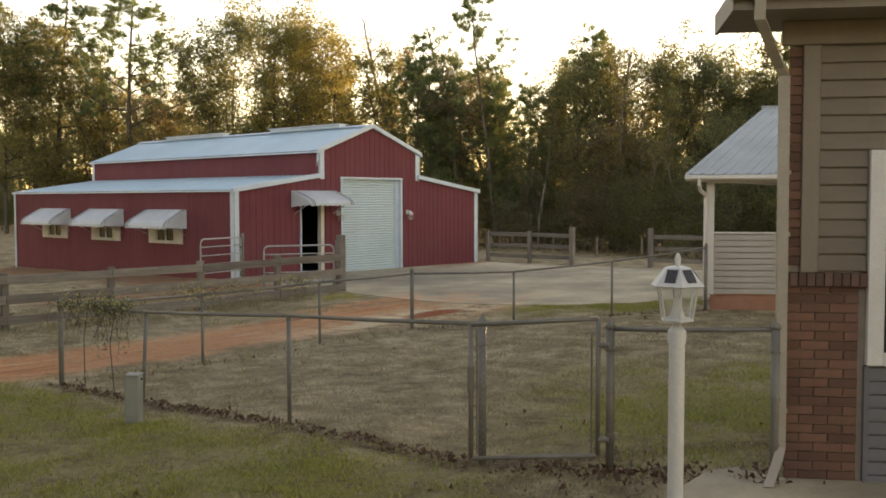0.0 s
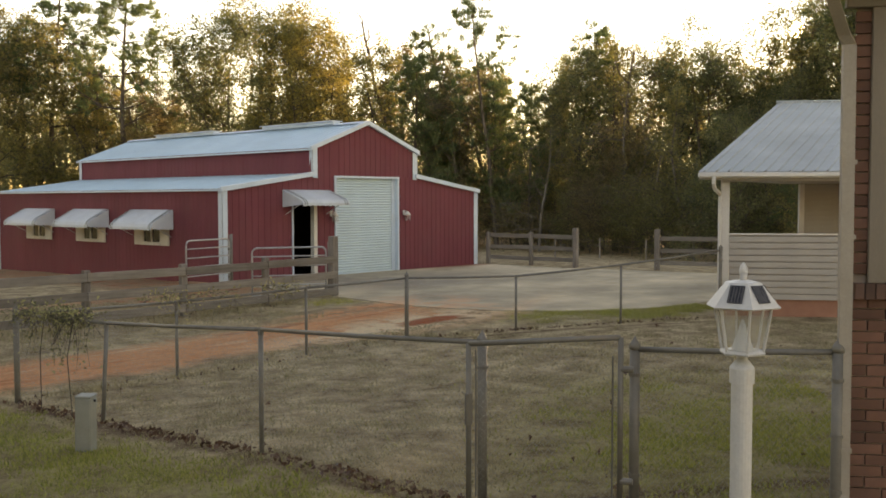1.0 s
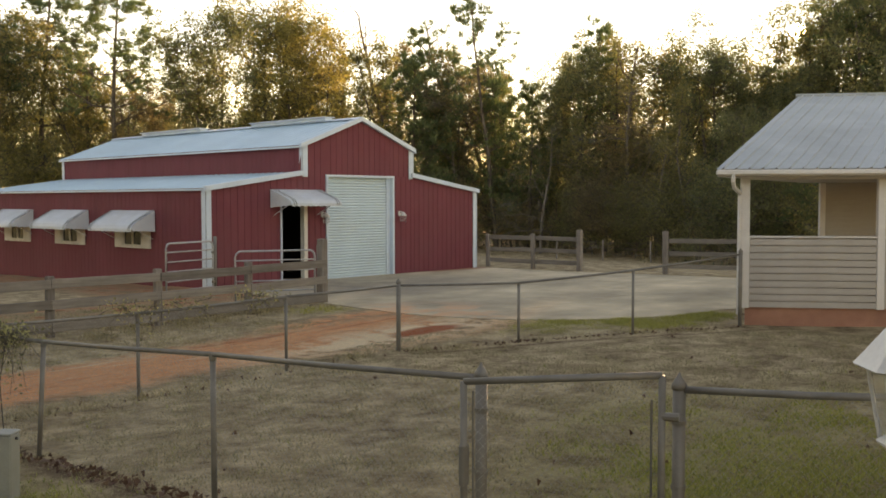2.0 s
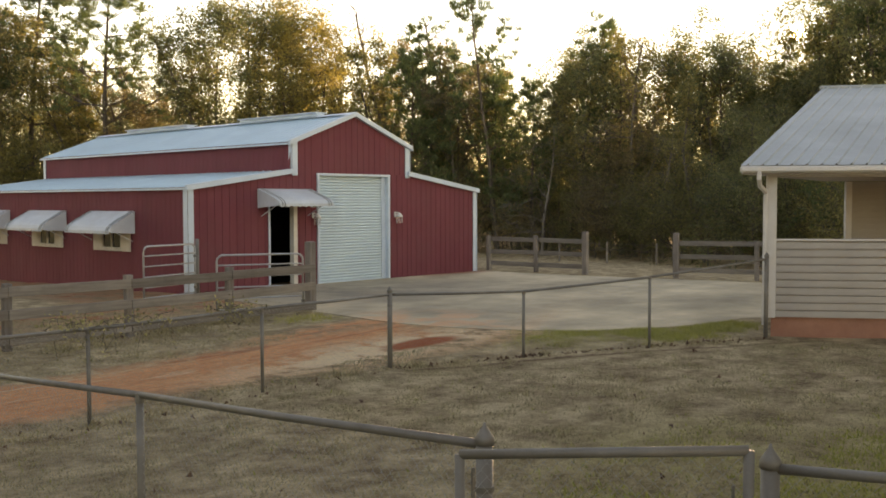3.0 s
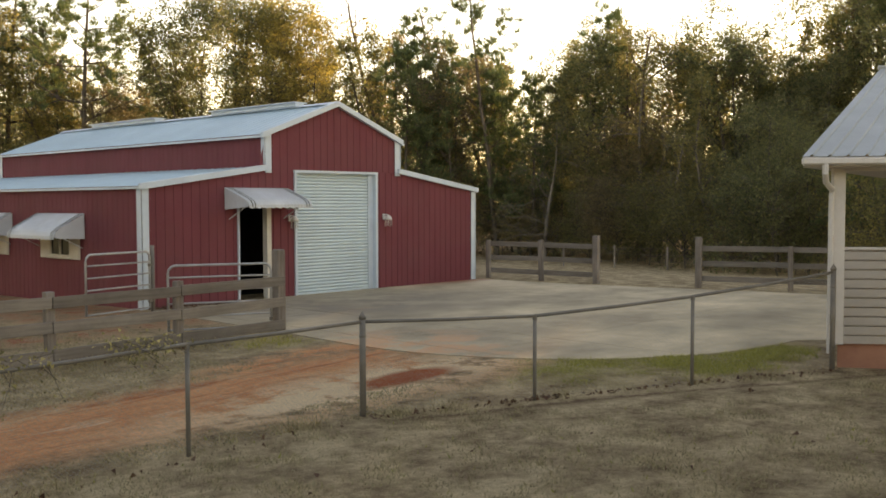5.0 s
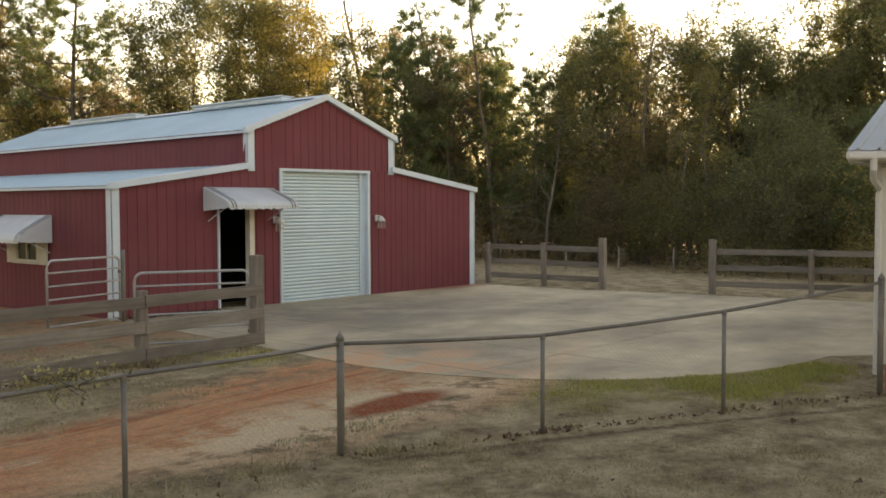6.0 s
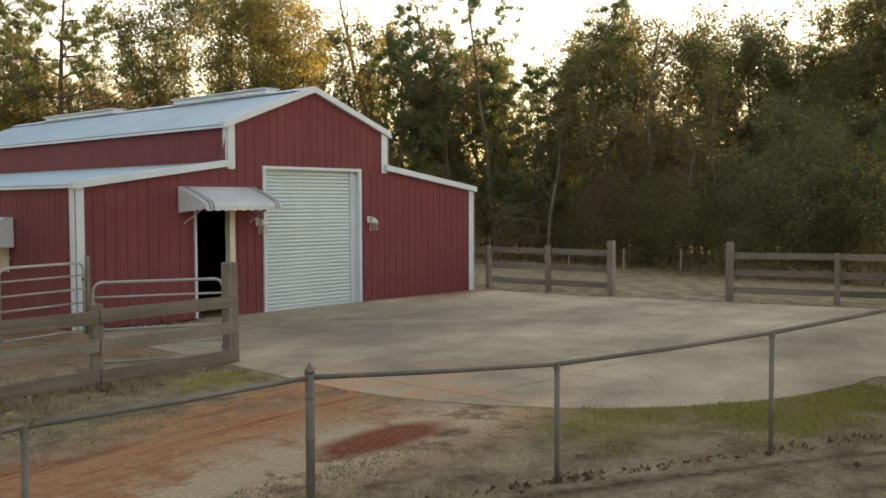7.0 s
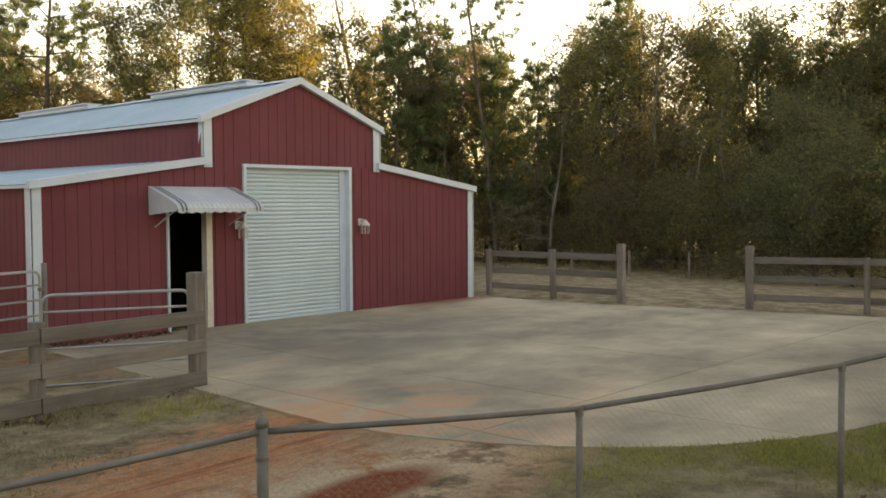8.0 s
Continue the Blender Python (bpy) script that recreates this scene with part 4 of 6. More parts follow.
def link_gate():
    """The wire gate: a tube frame with its mesh, hinges and latch."""
    a, b = Vector((-15.10, -18.62, 0)), Vector((-14.66, -19.60, 0))
    z0, z1 = 0.08, 1.26
    g = thing("chain_link_gate", (a.x, a.y, ground_z(a.x, a.y)), "closed galvanised tube gate with chain-link wire", "gate")
    o = Vector((a.x, a.y, ground_z(a.x, a.y)))
    d = (b - a).normalized()
    p, q = a - d * 0.05 - Vector((0.05, 0.05, 0)), b
    frame_pts = [p + Vector((0, 0, z0)), p + Vector((0, 0, z1)), q + Vector((0, 0, z1 + 0.085)), q + Vector((0, 0, z0 + 0.10))]
    pts = [v - o for v in frame_pts]
    for i in range(4):
        part("frame_tube", Shape().tube([pts[i], pts[(i + 1) % 4]], 0.021, 10), GALV, g, smooth=True)
    s = chain_link((p.x, p.y, 0), (q.x, q.y, 0), z1, z1 + 0.085)
    s.v = [(x - o.x, y - o.y, z - o.z) for x, y, z in s.v]
    part("wire_mesh", s, GATE_PIPE, g)
    for k in (0.05, 0.95):
        r = p + (q - p) * k - o
        part("tension_bar", Shape().box(-0.008, 0.008, -0.003, 0.003, z0 + 0.05, z1 - 0.05, Matrix.Translation(r) @ Matrix.Translation((0, 0, 0))), GALV, g)
    for z in (0.32, 1.12):
        part("hinge", Shape().tube([q - o + Vector((0, 0, z)), q - o + d * 0.09 + Vector((0, 0, z))], 0.024, 8), GALV, g)
    part("latch", Shape().box(-0.03, 0.03, -0.02, 0.02, 0.66, 0.90, Matrix.Translation(p - o), bevel=0.008), GALV, g)


link_gate()


# ---- lamp post ----
def lamp_post():
    x, y = -16.81, -21.50
    gz = ground_z(x, y)
    lp = thing("lamp_post", (x, y, gz), "white vinyl post lamp with a solar cap and clear lantern", "lamp post")
    drawn = (-1.0, 1.46, 1.565, 1.615, 1.645, 1.822, 1.948, 2.042)
    stands = (-1.0, 1.567, 1.628, 1.665, 1.686, 1.876, 1.978, 2.058)
    up = lambda z: float(np.interp(z, drawn, stands)) - gz
    tw = radians(39)
    part("post", Shape().turned((0, 0, 0), [(0.043, -0.1), (0.043, up(1.47))], 20), VINYL, lp, smooth=False)
    part("collar", Shape().turned((0, 0, 0), [(0.050, up(1.46)), (0.050, up(1.565)), (0.046, up(1.575)), (0.022, up(1.615)), (0.022, up(1.645))], 20), VINYL, lp)
    lan = part("lantern", Shape().turned((0, 0, 0), [(0.03, up(1.638)), (0.090, up(1.645)), (0.094, up(1.652)), (0.086, up(1.660))], 6, tw), VINYL, lp)
    for i in range(6):
        a = tw + i * math.pi / 3
        b = a + math.pi / 3
        c0, c1 = Vector((math.cos(a), math.sin(a), 0)), Vector((math.cos(b), math.sin(b), 0))
        part("corner_bar", Shape().tube([c0 * 0.084 + Vector((0, 0, up(1.655))), c0 * 0.116 + Vector((0, 0, up(1.83)))], 0.0055, 6), VINYL, lan)
        s = Shape()
        lo, hi = [c0 * 0.082, c1 * 0.082], [c0 * 0.113, c1 * 0.113]
        pts = [v + Vector((0, 0, up(1.658))) for v in lo] + [v + Vector((0, 0, up(1.83))) for v in reversed(hi)]
        inn = [v * 1.0 - Vector((v.x, v.y, 0)).normalized() * 0.003 for v in pts]
        s.add(pts + inn, [(0, 1, 2, 3), (7, 6, 5, 4), (0, 4, 5, 1), (1, 5, 6, 2), (2, 6, 7, 3), (3, 7, 4, 0)])
        pane = part("pane", s, LAMP_GLASS, lan, "clear lantern pane")
    part("reflector_cone", Shape().turned((0, 0, 0), [(0.045, up(1.66)), (0.04, up(1.675)), (0.004, up(1.775))], 14), VINYL, lan, "pale pointed reflector")
    part("reflector_plate", Shape().turned((0, 0, 0), [(0.06, up(1.657)), (0.06, up(1.664))], 14), VINYL, lan)
    cap = part("cap", Shape().turned((0, 0, 0), [(0.145, up(1.822)), (0.152, up(1.828)), (0.144, up(1.838)), (0.072, up(1.948)), (0.04, up(1.957)), (0.012, up(1.960))], 6, tw), VINYL, lp)
    for i in range(6):
        if i == 1:
            continue
        a = tw + (i + 0.5) * math.pi / 3
        out = Vector((math.cos(a), math.sin(a), 0))
        side = Vector((-math.sin(a), math.cos(a), 0))
        r0, r1 = 0.144 * 0.866, 0.072 * 0.866
        up_way = (out * (r1 - r0) + Vector((0, 0, 0.089))).normalized()
        nrm = side.cross(up_way)
        mid = out * ((r0 + r1) / 2) + Vector((0, 0, (up(1.838) + up(1.948)) / 2))
        m = Matrix((( *side, 0), (*up_way, 0), (*nrm, 0), (0, 0, 0, 1))).transposed()
        m.translation = mid + nrm * 0.002
        cell = part("solar_cell", Shape().box(-0.030, 0.030, -0.040, 0.040, 0, 0.004, m), PANEL_CELL, cap, "dark ribbed solar cell")
        for k in range(5):
            v = -0.026 + k * 0.0124
            part("rib", Shape().box(v, v + 0.002, -0.038, 0.038, 0.004, 0.005, m), GALV, cap)
    part("finial", Shape().turned((0, 0, 0), [(0.016, up(1.955)), (0.013, up(1.972)), (0.017, up(1.99)), (0.016, up(2.01)), (0.011, up(2.03)), (0.003, up(2.042))], 12), VINYL, lp, smooth=True)


lamp_post()


def utility_box():
    x, y = -15.86, -14.20
    gz = ground_z(x, y)
    u = thing("utility_pedestal", pose(x, y, gz, 1.5, -1.0, 40), "grey-green plastic utility pedestal standing in the lawn", "utility box")
    part("body", Shape().box(-0.085, 0.085, -0.08, 0.08, -0.1, 0.548, bevel=0.012), BOX_PLASTIC, u)
    part("cover", Shape().box(-0.088, 0.088, -0.083, 0.083, 0.5484, 0.572, bevel=0.008), BOX_PLASTIC, u)
    part("lock", Shape().tube([(-0.0, -0.080, 0.515), (0.0, -0.095, 0.515)], 0.013, 10), PANEL_CELL, u, "dark round lock")


utility_box()

# ---- the brick house corner and the porch ----
FACING = -56.63
SKEW = Vector((0.425, 0.905, 0))


def lap_boards(parent, u0, u1, z0, z1, step, y, mat, name="lap_board", lean=0.016, count=None, deep=0.012):
    """Horizontal lap siding, board by board: each is proud at its lower edge."""
    n = count or max(1, round((z1 - z0) / step))
    h = (z1 - z0) / n
    s = Shape()
    slot = 0.15 * h
    prof = [(y - lean, 0), (y - lean * 0.55, h - slot), (y + deep, h - slot), (y + deep, h), (y + deep + 0.004, h), (y + deep + 0.004, 0)]
    k = len(prof)
    for u in (u0, u1):
        s.v += [(u, a, b) for a, b in prof]
    s.f = [(i, k + i, k + (i + 1) % k, (i + 1) % k) for i in range(k)] + [tuple(range(k)), tuple(range(2 * k - 1, k - 1, -1))]
    me = s.mesh(name)
    for i in range(n):
        ob = part(name, me, mat, parent)
        ob.location = (0, 0, z0 + i * h)


def brick_house():
    o = pose(-14.135, -20.97, 0.22, 0, 0, FACING) @ Matrix.Diagonal((0.92, 0.92, 0.92, 1))
    h = thing("house", o, "house corner of red brick below and tan lap siding above", "house")
    # walls: a skew prism, its front along x and its side along SKEW
    def foot(x0, x1, depth):
        return [(x0, 0.02), (x1, 0.02), (x1 + SKEW.x * depth, SKEW.y * depth), (x0 + SKEW.x * depth, SKEW.y * depth)]
    part("wall_core", Shape().slab(foot(0.035, 4.2, 5.0), -0.4, 3.85), MORTAR, h)
    # siding field and its boards
    part("corner_board", Shape().box(0.125, 0.265, -0.035, 0.02, 1.69, 3.60, bevel=0.006), TAN_TRIM, h)
    lap_boards(h, 0.265, 0.655, 1.71, 3.60, 0.15, -0.005, TAN, count=13)
    lap_boards(h, 0.655, 4.2, 1.71 + 1.89 / 13 * 7, 3.60, 0.15, -0.005, TAN, count=6)
    part("frieze_board", Shape().box(-0.05, 4.2, -0.05, 0.02, 3.60, 3.80, bevel=0.006), TAN_TRIM, h)
    # window with its pale casing
    w = part("window", Shape().box(0.665, 0.80, -0.06, 0.02, 0.91, 2.72, bevel=0.008), VINYL, h, "pale window casing")
    part("casing", Shape().box(0.80, 1.9, -0.06, 0.02, 2.50, 2.65, bevel=0.006), VINYL, w)
    part("casing", Shape().box(1.90, 2.03, -0.06, 0.02, 0.91, 2.65, bevel=0.006), VINYL, w)
    part("casing", Shape().box(0.80, 1.9, -0.06, 0.02, 0.91, 1.02, bevel=0.006), VINYL, w)
    part("pane", Shape().box(0.80, 1.9, -0.02, 0.012, 1.02, 2.50), PANE, w)
    lap_boards(h, 0.70, 4.2, -0.13, 0.90, 0.12, -0.005, SLATE_SIDING)
    part("corner_post", Shape().box(0.655, 0.70, -0.03, 0.02, -0.14, 0.905), SLATE_SIDING, h)
    # eave: soffit, fascia, gutter and roof, running past the corner
    part("soffit", Shape().box(-0.50, 4.6, -0.55, 0.5, 3.80, 3.83), TAN_TRIM, h)
    part("fascia", Shape().box(-0.52, 4.6, -0.58, -0.55, 3.80, 3.98), TAN_TRIM, h)
    part("side_fascia", Shape().box(-0.53, -0.50, -0.58, 0.6, 3.80, 3.98), TAN_TRIM, h)
    g = Shape()
    prof = [(-0.58, 3.99), (-0.58, 3.88), (-0.66, 3.88), (-0.70, 3.94), (-0.70, 3.995), (-0.69, 3.995), (-0.685, 3.95), (-0.65, 3.895), (-0.60, 3.895), (-0.60, 3.99)]
    k = len(prof)
    for x in (-0.56, 4.6):
        g.v += [(x, a, b) for a, b in prof]
    g.f = [(i, (i + 1) % k, k + (i + 1) % k, k + i) for i in range(k)] + [tuple(range(k - 1, -1, -1)), tuple(range(k, 2 * k))]
    part("gutter", g, GUTTER, h, "olive-tan metal gutter")
    r = Shape()
    r.add([(-0.58, -0.62, 3.985), (4.7, -0.62, 3.985), (6.5, 3.2, 5.6), (1.6, 3.2, 5.6), (-0.58, -0.62, 4.03), (4.7, -0.62, 4.03), (6.5, 3.2, 5.65), (1.6, 3.2, 5.65)],
          [(0, 3, 2, 1), (4, 5, 6, 7), (0, 1, 5, 4), (0, 4, 7, 3), (1, 2, 6, 5), (3, 7, 6, 2)])
    part("roof", r, SHINGLE, h)
    # downspout: from the gutter back to the wall, down, and a kicked-out shoe
    d = Shape()
    pts = [(-0.33, -0.62, 3.90), (-0.33, -0.60, 3.74), (-0.09, -0.12, 3.42), (-0.035, -0.06, 3.34), (-0.025, -0.06, 0.20), (-0.04, -0.09, 0.12), (-0.16, -0.30, -0.10)]
    for i, (x, y, z) in enumerate(pts):
        wd, dp = 0.042, 0.033
        t = Vector(pts[min(i + 1, 6)]) - Vector(pts[max(i - 1, 0)])
        t.normalize()
        u = Vector((1, 0, 0))
        v = t.cross(u).normalized()
        for a, b in ((-1, -1), (1, -1), (1, 1), (-1, 1)):
            d.v.append(tuple(Vector((x, y, z)) + u * wd * a + v * dp * b))
    for i in range(6):
        for j in range(4):
            a, b = 4 * i + j, 4 * i + (j + 1) % 4
            d.f.append((a, b, b + 4, a + 4))
    d.f += [(3, 2, 1, 0), (24, 25, 26, 27)]
    part("downspout", d, DOWNSPOUT, h, "pale metal downspout with a kicked-out shoe")
    for z in (0.5, 2.0, 2.52):
        part("strap", Shape().box(-0.074, 0.026, -0.097, -0.02, z, z + 0.03), DOWNSPOUT, h)
    # sill course of bricks on edge, and the bricks of the wall
    sill = Shape().box(0, 0.066, -0.055, 0.02, 0, 0.115, bevel=0.006).mesh("sill_brick")
    for i in range(9):
        part("sill_brick", sill, DARK_BRICK, h).location = (0.035 + i * 0.0705, 0, 1.575)
    full = Shape().box(0, 0.227, -0.005, 0.02, 0, 0.070, bevel=0.003).mesh("brick")
    half = Shape().box(0, 0.109, -0.005, 0.02, 0, 0.070, bevel=0.003).mesh("half_brick")
    rng = random.Random(5)
    z, row = -0.16, 0
    while z < 3.55:
        wide = 0.66 if z < 1.54 else 0.115
        if wide > 0.2 or z > 1.69:
            x, first = 0.022, row % 2
            while x < wide - 0.06:
                if first or x + 0.225 > wide + 0.012:
                    if x + 0.107 <= wide + 0.02:
                        part("half_brick", half, DARK_BRICK if rng.random() < 0.22 else BRICK, h).location = (x, rng.uniform(-0.002, 0.002), z)
                    x, first = x + 0.118, 0
                else:
                    part("brick", full, BRICK, h).location = (x, rng.uniform(-0.002, 0.002), z)
                    x += 0.236
        z, row = z + 0.0797, row + 1
    # bricks of the side, seen past the downspout
    z, row = -0.16, 0
    a = Matrix.Rotation(math.atan2(SKEW.y, SKEW.x), 4, "Z")
    while z < 3.55:
        for i in range(3):
            ob = part("brick", full, BRICK, h)
            ob.matrix_local = Matrix.Translation((0.036, 0.03, z)) @ a @ Matrix.Translation((0.02 + (row % 2) * 0.118 + i * 0.236, 0.0, 0)) @ Matrix.Rotation(math.pi, 4, "Z") @ Matrix.Translation((-0.225, 0, 0))
        z, row = z + 0.0797, row + 1


brick_house()


def walkway():
    o = pose(-14.135, -20.97, 0.22, 0, 0, FACING) @ Matrix.Diagonal((0.92, 0.92, 0.92, 1))
    w = thing("path", o, "stained concrete walk at the foot of the house wall", "path", kind="structure")
    outline = [(-0.35, 0.28), (-0.62, 0.10), (-0.95, -0.55), (-1.35, -1.3), (-1.7, -2.3), (4.5, -2.3), (4.5, 0.0), (0.0, 0.0)]
    part("concrete_bay", Shape().slab(outline, -0.4, lambda x, y: -0.085 + 0.004 * y), CONCRETE, w)


walkway()


def porch():
    o = pose(-1.54, -13.99, 0, 0, 0, FACING)
    p = thing("porch", o, "open porch with grey vinyl half-wall and a ribbed grey metal roof", "porch")
    W, D = 5.2, 6.0
    back = lambda x, t: (x + SKEW.x * t, SKEW.y * t)
    part("foundation", Shape().slab([(0.02, 0.04), (W, 0.04), (W + SKEW.x * D, SKEW.y * D), (0.02 + SKEW.x * D, SKEW.y * D)], -0.4, 0.235), FOUNDATION, p, "red clay-stained foundation")
    def frontwall(u0, u1):
        part("half_wall", Shape().box(u0, u1, 0.052, 0.10, 0.236, 1.58), SIDING, p)
        lap_boards(p, u0, u1, 0.236, 1.575, 0.134, 0.0, SIDING, "siding_course", 0.018, 10, 0.046)
        part("cap_rail", Shape().box(u0 - 0.0, u1, -0.03, 0.13, 1.58, 1.615, bevel=0.006), VINYL, p)
    frontwall(0.085, 2.42)
    frontwall(2.56, W)
    for u in (-0.08, 2.42):
        part("post", Shape().box(u, u + (0.165 if u < 0 else 0.14), -0.035, 0.12, 0.22, 2.70, bevel=0.008), VINYL, p)
    part("post", Shape().box(W, W + 0.14, -0.03, 0.12, 0.22, 2.70, bevel=0.008), VINYL, p)
    # rear wall with its own siding, in the shade of the roof
    x0, y0 = back(0.05, 6.0)
    part("rear_wall", Shape().box(x0, x0 + 4.6, y0, y0 + 0.12, 0.2, 2.72), SIDING, p)
    lap_boards(p, x0 + 0.1, x0 + 4.6, 0.22, 2.70, 0.134, y0, SIDING, "siding_course", 0.014)
    part("corner_board", Shape().box(x0 - 0.03, x0 + 0.10, y0 - 0.03, y0 + 0.13, 0.2, 2.72), VINYL, p)
    # beam, soffit, fascia, gutter, roof
    part("beam", Shape().box(-0.08, W + 0.14, -0.02, 0.11, 2.70, 2.86), VINYL, p)
    e0, e1 = -0.58, W + 0.6
    top0, top1 = Vector((e0, -0.45, 2.90)), Vector((1.97, 5.17, 4.80))
    up = top1 - top0
    part("ceiling_panel", Shape().slab([(e0, -0.43), (e1, -0.43), (e1 + 2.8, 5.9), (e0 + 2.8, 5.9)], 2.74, 2.765), SIDING, p)
    part("fascia", Shape().box(e0, e1, -0.45, -0.425, 2.76, 2.90), VINYL, p)
    part("gutter", Shape().box(e0 - 0.03, e1, -0.54, -0.452, 2.775, 2.875, bevel=0.02), VINYL, p)
    # ribbed roof sheet whose ribs run parallel to its sloping end
    s, step, width = Shape(), 0.24, e1 - e0
    nrm = Vector((1, 0, 0)).cross(up).normalized()
    cuts = [(0.0, 0)]
    k = 0
    while k * step < width - 0.1:
        for f, hgt in ((0.40, 0), (0.46, 1), (0.54, 1), (0.60, 0)):
            cuts.append((k * step + f * step, hgt * 0.03))
        k += 1
    cuts.append((width, 0))
    for u, hgt in cuts:
        for dd in (hgt, hgt - 0.006):
            s.v.append(tuple(top0 + Vector((u, -0.05 * 0, 0)) - up * 0.012 + nrm * (dd + 0.012)))
            s.v.append(tuple(top0 + Vector((u, 0, 0)) + up + nrm * (dd + 0.012)))
    for i in range(len(cuts) - 1):
        a, b = 4 * i, 4 * (i + 1)
        s.f += [(a, b, b + 1, a + 1), (a + 2, a + 3, b + 3, b + 2), (a, a + 2, b + 2, b), (a + 1, b + 1, b + 3, a + 3)]
    part("roof", s, PORCH_ROOF, p, "ribbed grey metal roof sheet")
    t1 = top0 + up
    ridge = Shape().tube([tuple(t1 + Vector((-0.05, 0.0, 0.02))), tuple(t1 + Vector((width, 0, 0.02)))], 0.05, 8)
    part("ridge_cap", ridge, PORCH_ROOF, p)
    rear = Shape()
    rear.add([tuple(t1), tuple(t1 + Vector((width, 0, 0))), tuple(t1 + Vector((width + 2.4, 5.0, -1.9))), tuple(t1 + Vector((2.4, 5.0, -1.9))),
              tuple(t1 + Vector((0, 0, -0.02))), tuple(t1 + Vector((width, 0, -0.02))), tuple(t1 + Vector((width + 2.4, 5.0, -1.92))), tuple(t1 + Vector((2.4, 5.0, -1.92)))],
             [(0, 1, 2, 3), (7, 6, 5, 4), (0, 4, 5, 1), (1, 5, 6, 2), (2, 6, 7, 3), (3, 7, 4, 0)])
    part("rear_roof", rear, PORCH_ROOF, p)
    gable = Shape().add([(e0 + 0.02, -0.42, 2.77), tuple(t1 + Vector((0.02, 0, -0.03))), (e0 + 2.8, 5.8, 2.77), (e0 + 0.06, -0.42, 2.77), tuple(t1 + Vector((0.06, 0, -0.03))), (e0 + 2.84, 5.8, 2.77)],
                        [(0, 1, 2), (5, 4, 3), (0, 3, 4, 1), (1, 4, 5, 2), (2, 5, 3, 0)])
    part("gable", gable, SIDING, p)
    # downspout at the corner
    d = Shape().tube([(-0.30, -0.50, 2.80), (-0.30, -0.50, 2.66), (-0.26, -0.36, 2.54), (-0.12, -0.10, 2.44), (-0.115, -0.075, 2.36), (-0.115, -0.075, 0.10)], 0.042, 8)
    part("downspout", d, VINYL, p)


porch()


# ---- trees ----
class Leaves:
    """Many small leaves gathered as arrays, for one crown."""

    def __init__(self, seed):
        self.rng = np.random.default_rng(seed)
        self.blocks = []

    def cloud(self, centres, per, spread, length, width, droop=0.0, flat=1.0):
        """Leaves scattered round each centre."""
        r = self.rng
        c = np.repeat(np.asarray(centres, float), per, axis=0)
        n = len(c)
        off = r.normal(size=(n, 3)) * spread
        off[:, 2] *= flat
        c = c + off
        a = r.normal(size=(n, 3))
        a[:, 2] -= droop
        a /= np.linalg.norm(a, axis=1)[:, None]
        b = np.cross(a, r.normal(size=(n, 3)))
        b /= np.linalg.norm(b, axis=1)[:, None] + 1e-9
        k = r.uniform(0.5, 1.35, size=(n, 1))
        a, b = a * length * k / 2, b * width * k / 2
        self.blocks.append(np.stack([c - a + b, c - a - b, c + a], axis=1).reshape(-1, 3))

    def tufts(self, centres, per, length, width, up=0.6):
        """Sprays of needles, each one fanning upwards and outwards from its twig's tip."""
        r = self.rng
        c = np.repeat(np.asarray(centres, float), per, axis=0)
        n = len(c)
        c = c + r.normal(size=(n, 3)) * 0.05
        a = r.normal(size=(n, 3))
        a[:, 2] = np.abs(a[:, 2]) * 0.8 + up
        a /= np.linalg.norm(a, axis=1)[:, None]
        b = np.cross(a, r.normal(size=(n, 3)))
        b /= np.linalg.norm(b, axis=1)[:, None] + 1e-9
        k = r.uniform(0.6, 1.25, size=(n, 1))
        a, b = a * length * k, b * width * k / 2
        self.blocks.append(np.stack([c + a * 0.3 + b, c + a * 0.3 - b, c + a], axis=1).reshape(-1, 3))

    def mesh(self, name):
        v = np.concatenate(self.blocks)
        n = len(v) // 3
        me = bpy.data.meshes.new(name)
        me.vertices.add(len(v))
        me.vertices.foreach_set("co", v.ravel())
        me.loops.add(3 * n)
        me.loops.foreach_set("vertex_index", np.arange(3 * n, dtype=np.int32))
        me.polygons.add(n)
        me.polygons.foreach_set("loop_start", np.arange(0, 3 * n, 3, dtype=np.int32))
        me.update(calc_edges=True)
        return me


def branch(shape, rng, start, way, length, radius, depth, ends, wander=0.25, lift=0.1, split=3, sides=5, ratio=0.62):
    """A tapered limb that wanders and forks; ends gathers the places of the twigs."""
    n = (1, 2, 3, 4)[min(depth, 3)]
    p, w, pts, rad = Vector(start), Vector(way).normalized(), [Vector(start)], [radius]
    for i in range(n):
        w = (w + Vector((rng.gauss(0, wander), rng.gauss(0, wander), rng.gauss(0, wander) + lift)) * 0.5).normalized()
        p = p + w * (length / n)
        pts.append(p.copy())
        rad.append(radius * (1 - 0.8 * (i + 1) / n))
    shape.tube(pts, rad, min(sides, depth + 2) if depth else 3, cap=False)
    if depth == 0:
        ends.extend((pts[0].lerp(pts[1], 0.55), pts[1]))
        return
    for k in range(split):
        i = rng.randint(1 if n > 1 else 0, n)
        side = Vector((rng.gauss(0, 1), rng.gauss(0, 1), rng.gauss(0, 0.5)))
        side = (side - w * side.dot(w)).normalized()
        branch(shape, rng, pts[i], w * 0.6 + side * rng.uniform(0.6, 1.1), length * ratio * rng.uniform(0.7, 1.2), max(0.014, rad[i] * 0.75), depth - 1, ends, wander, lift, split, sides - 1, ratio)


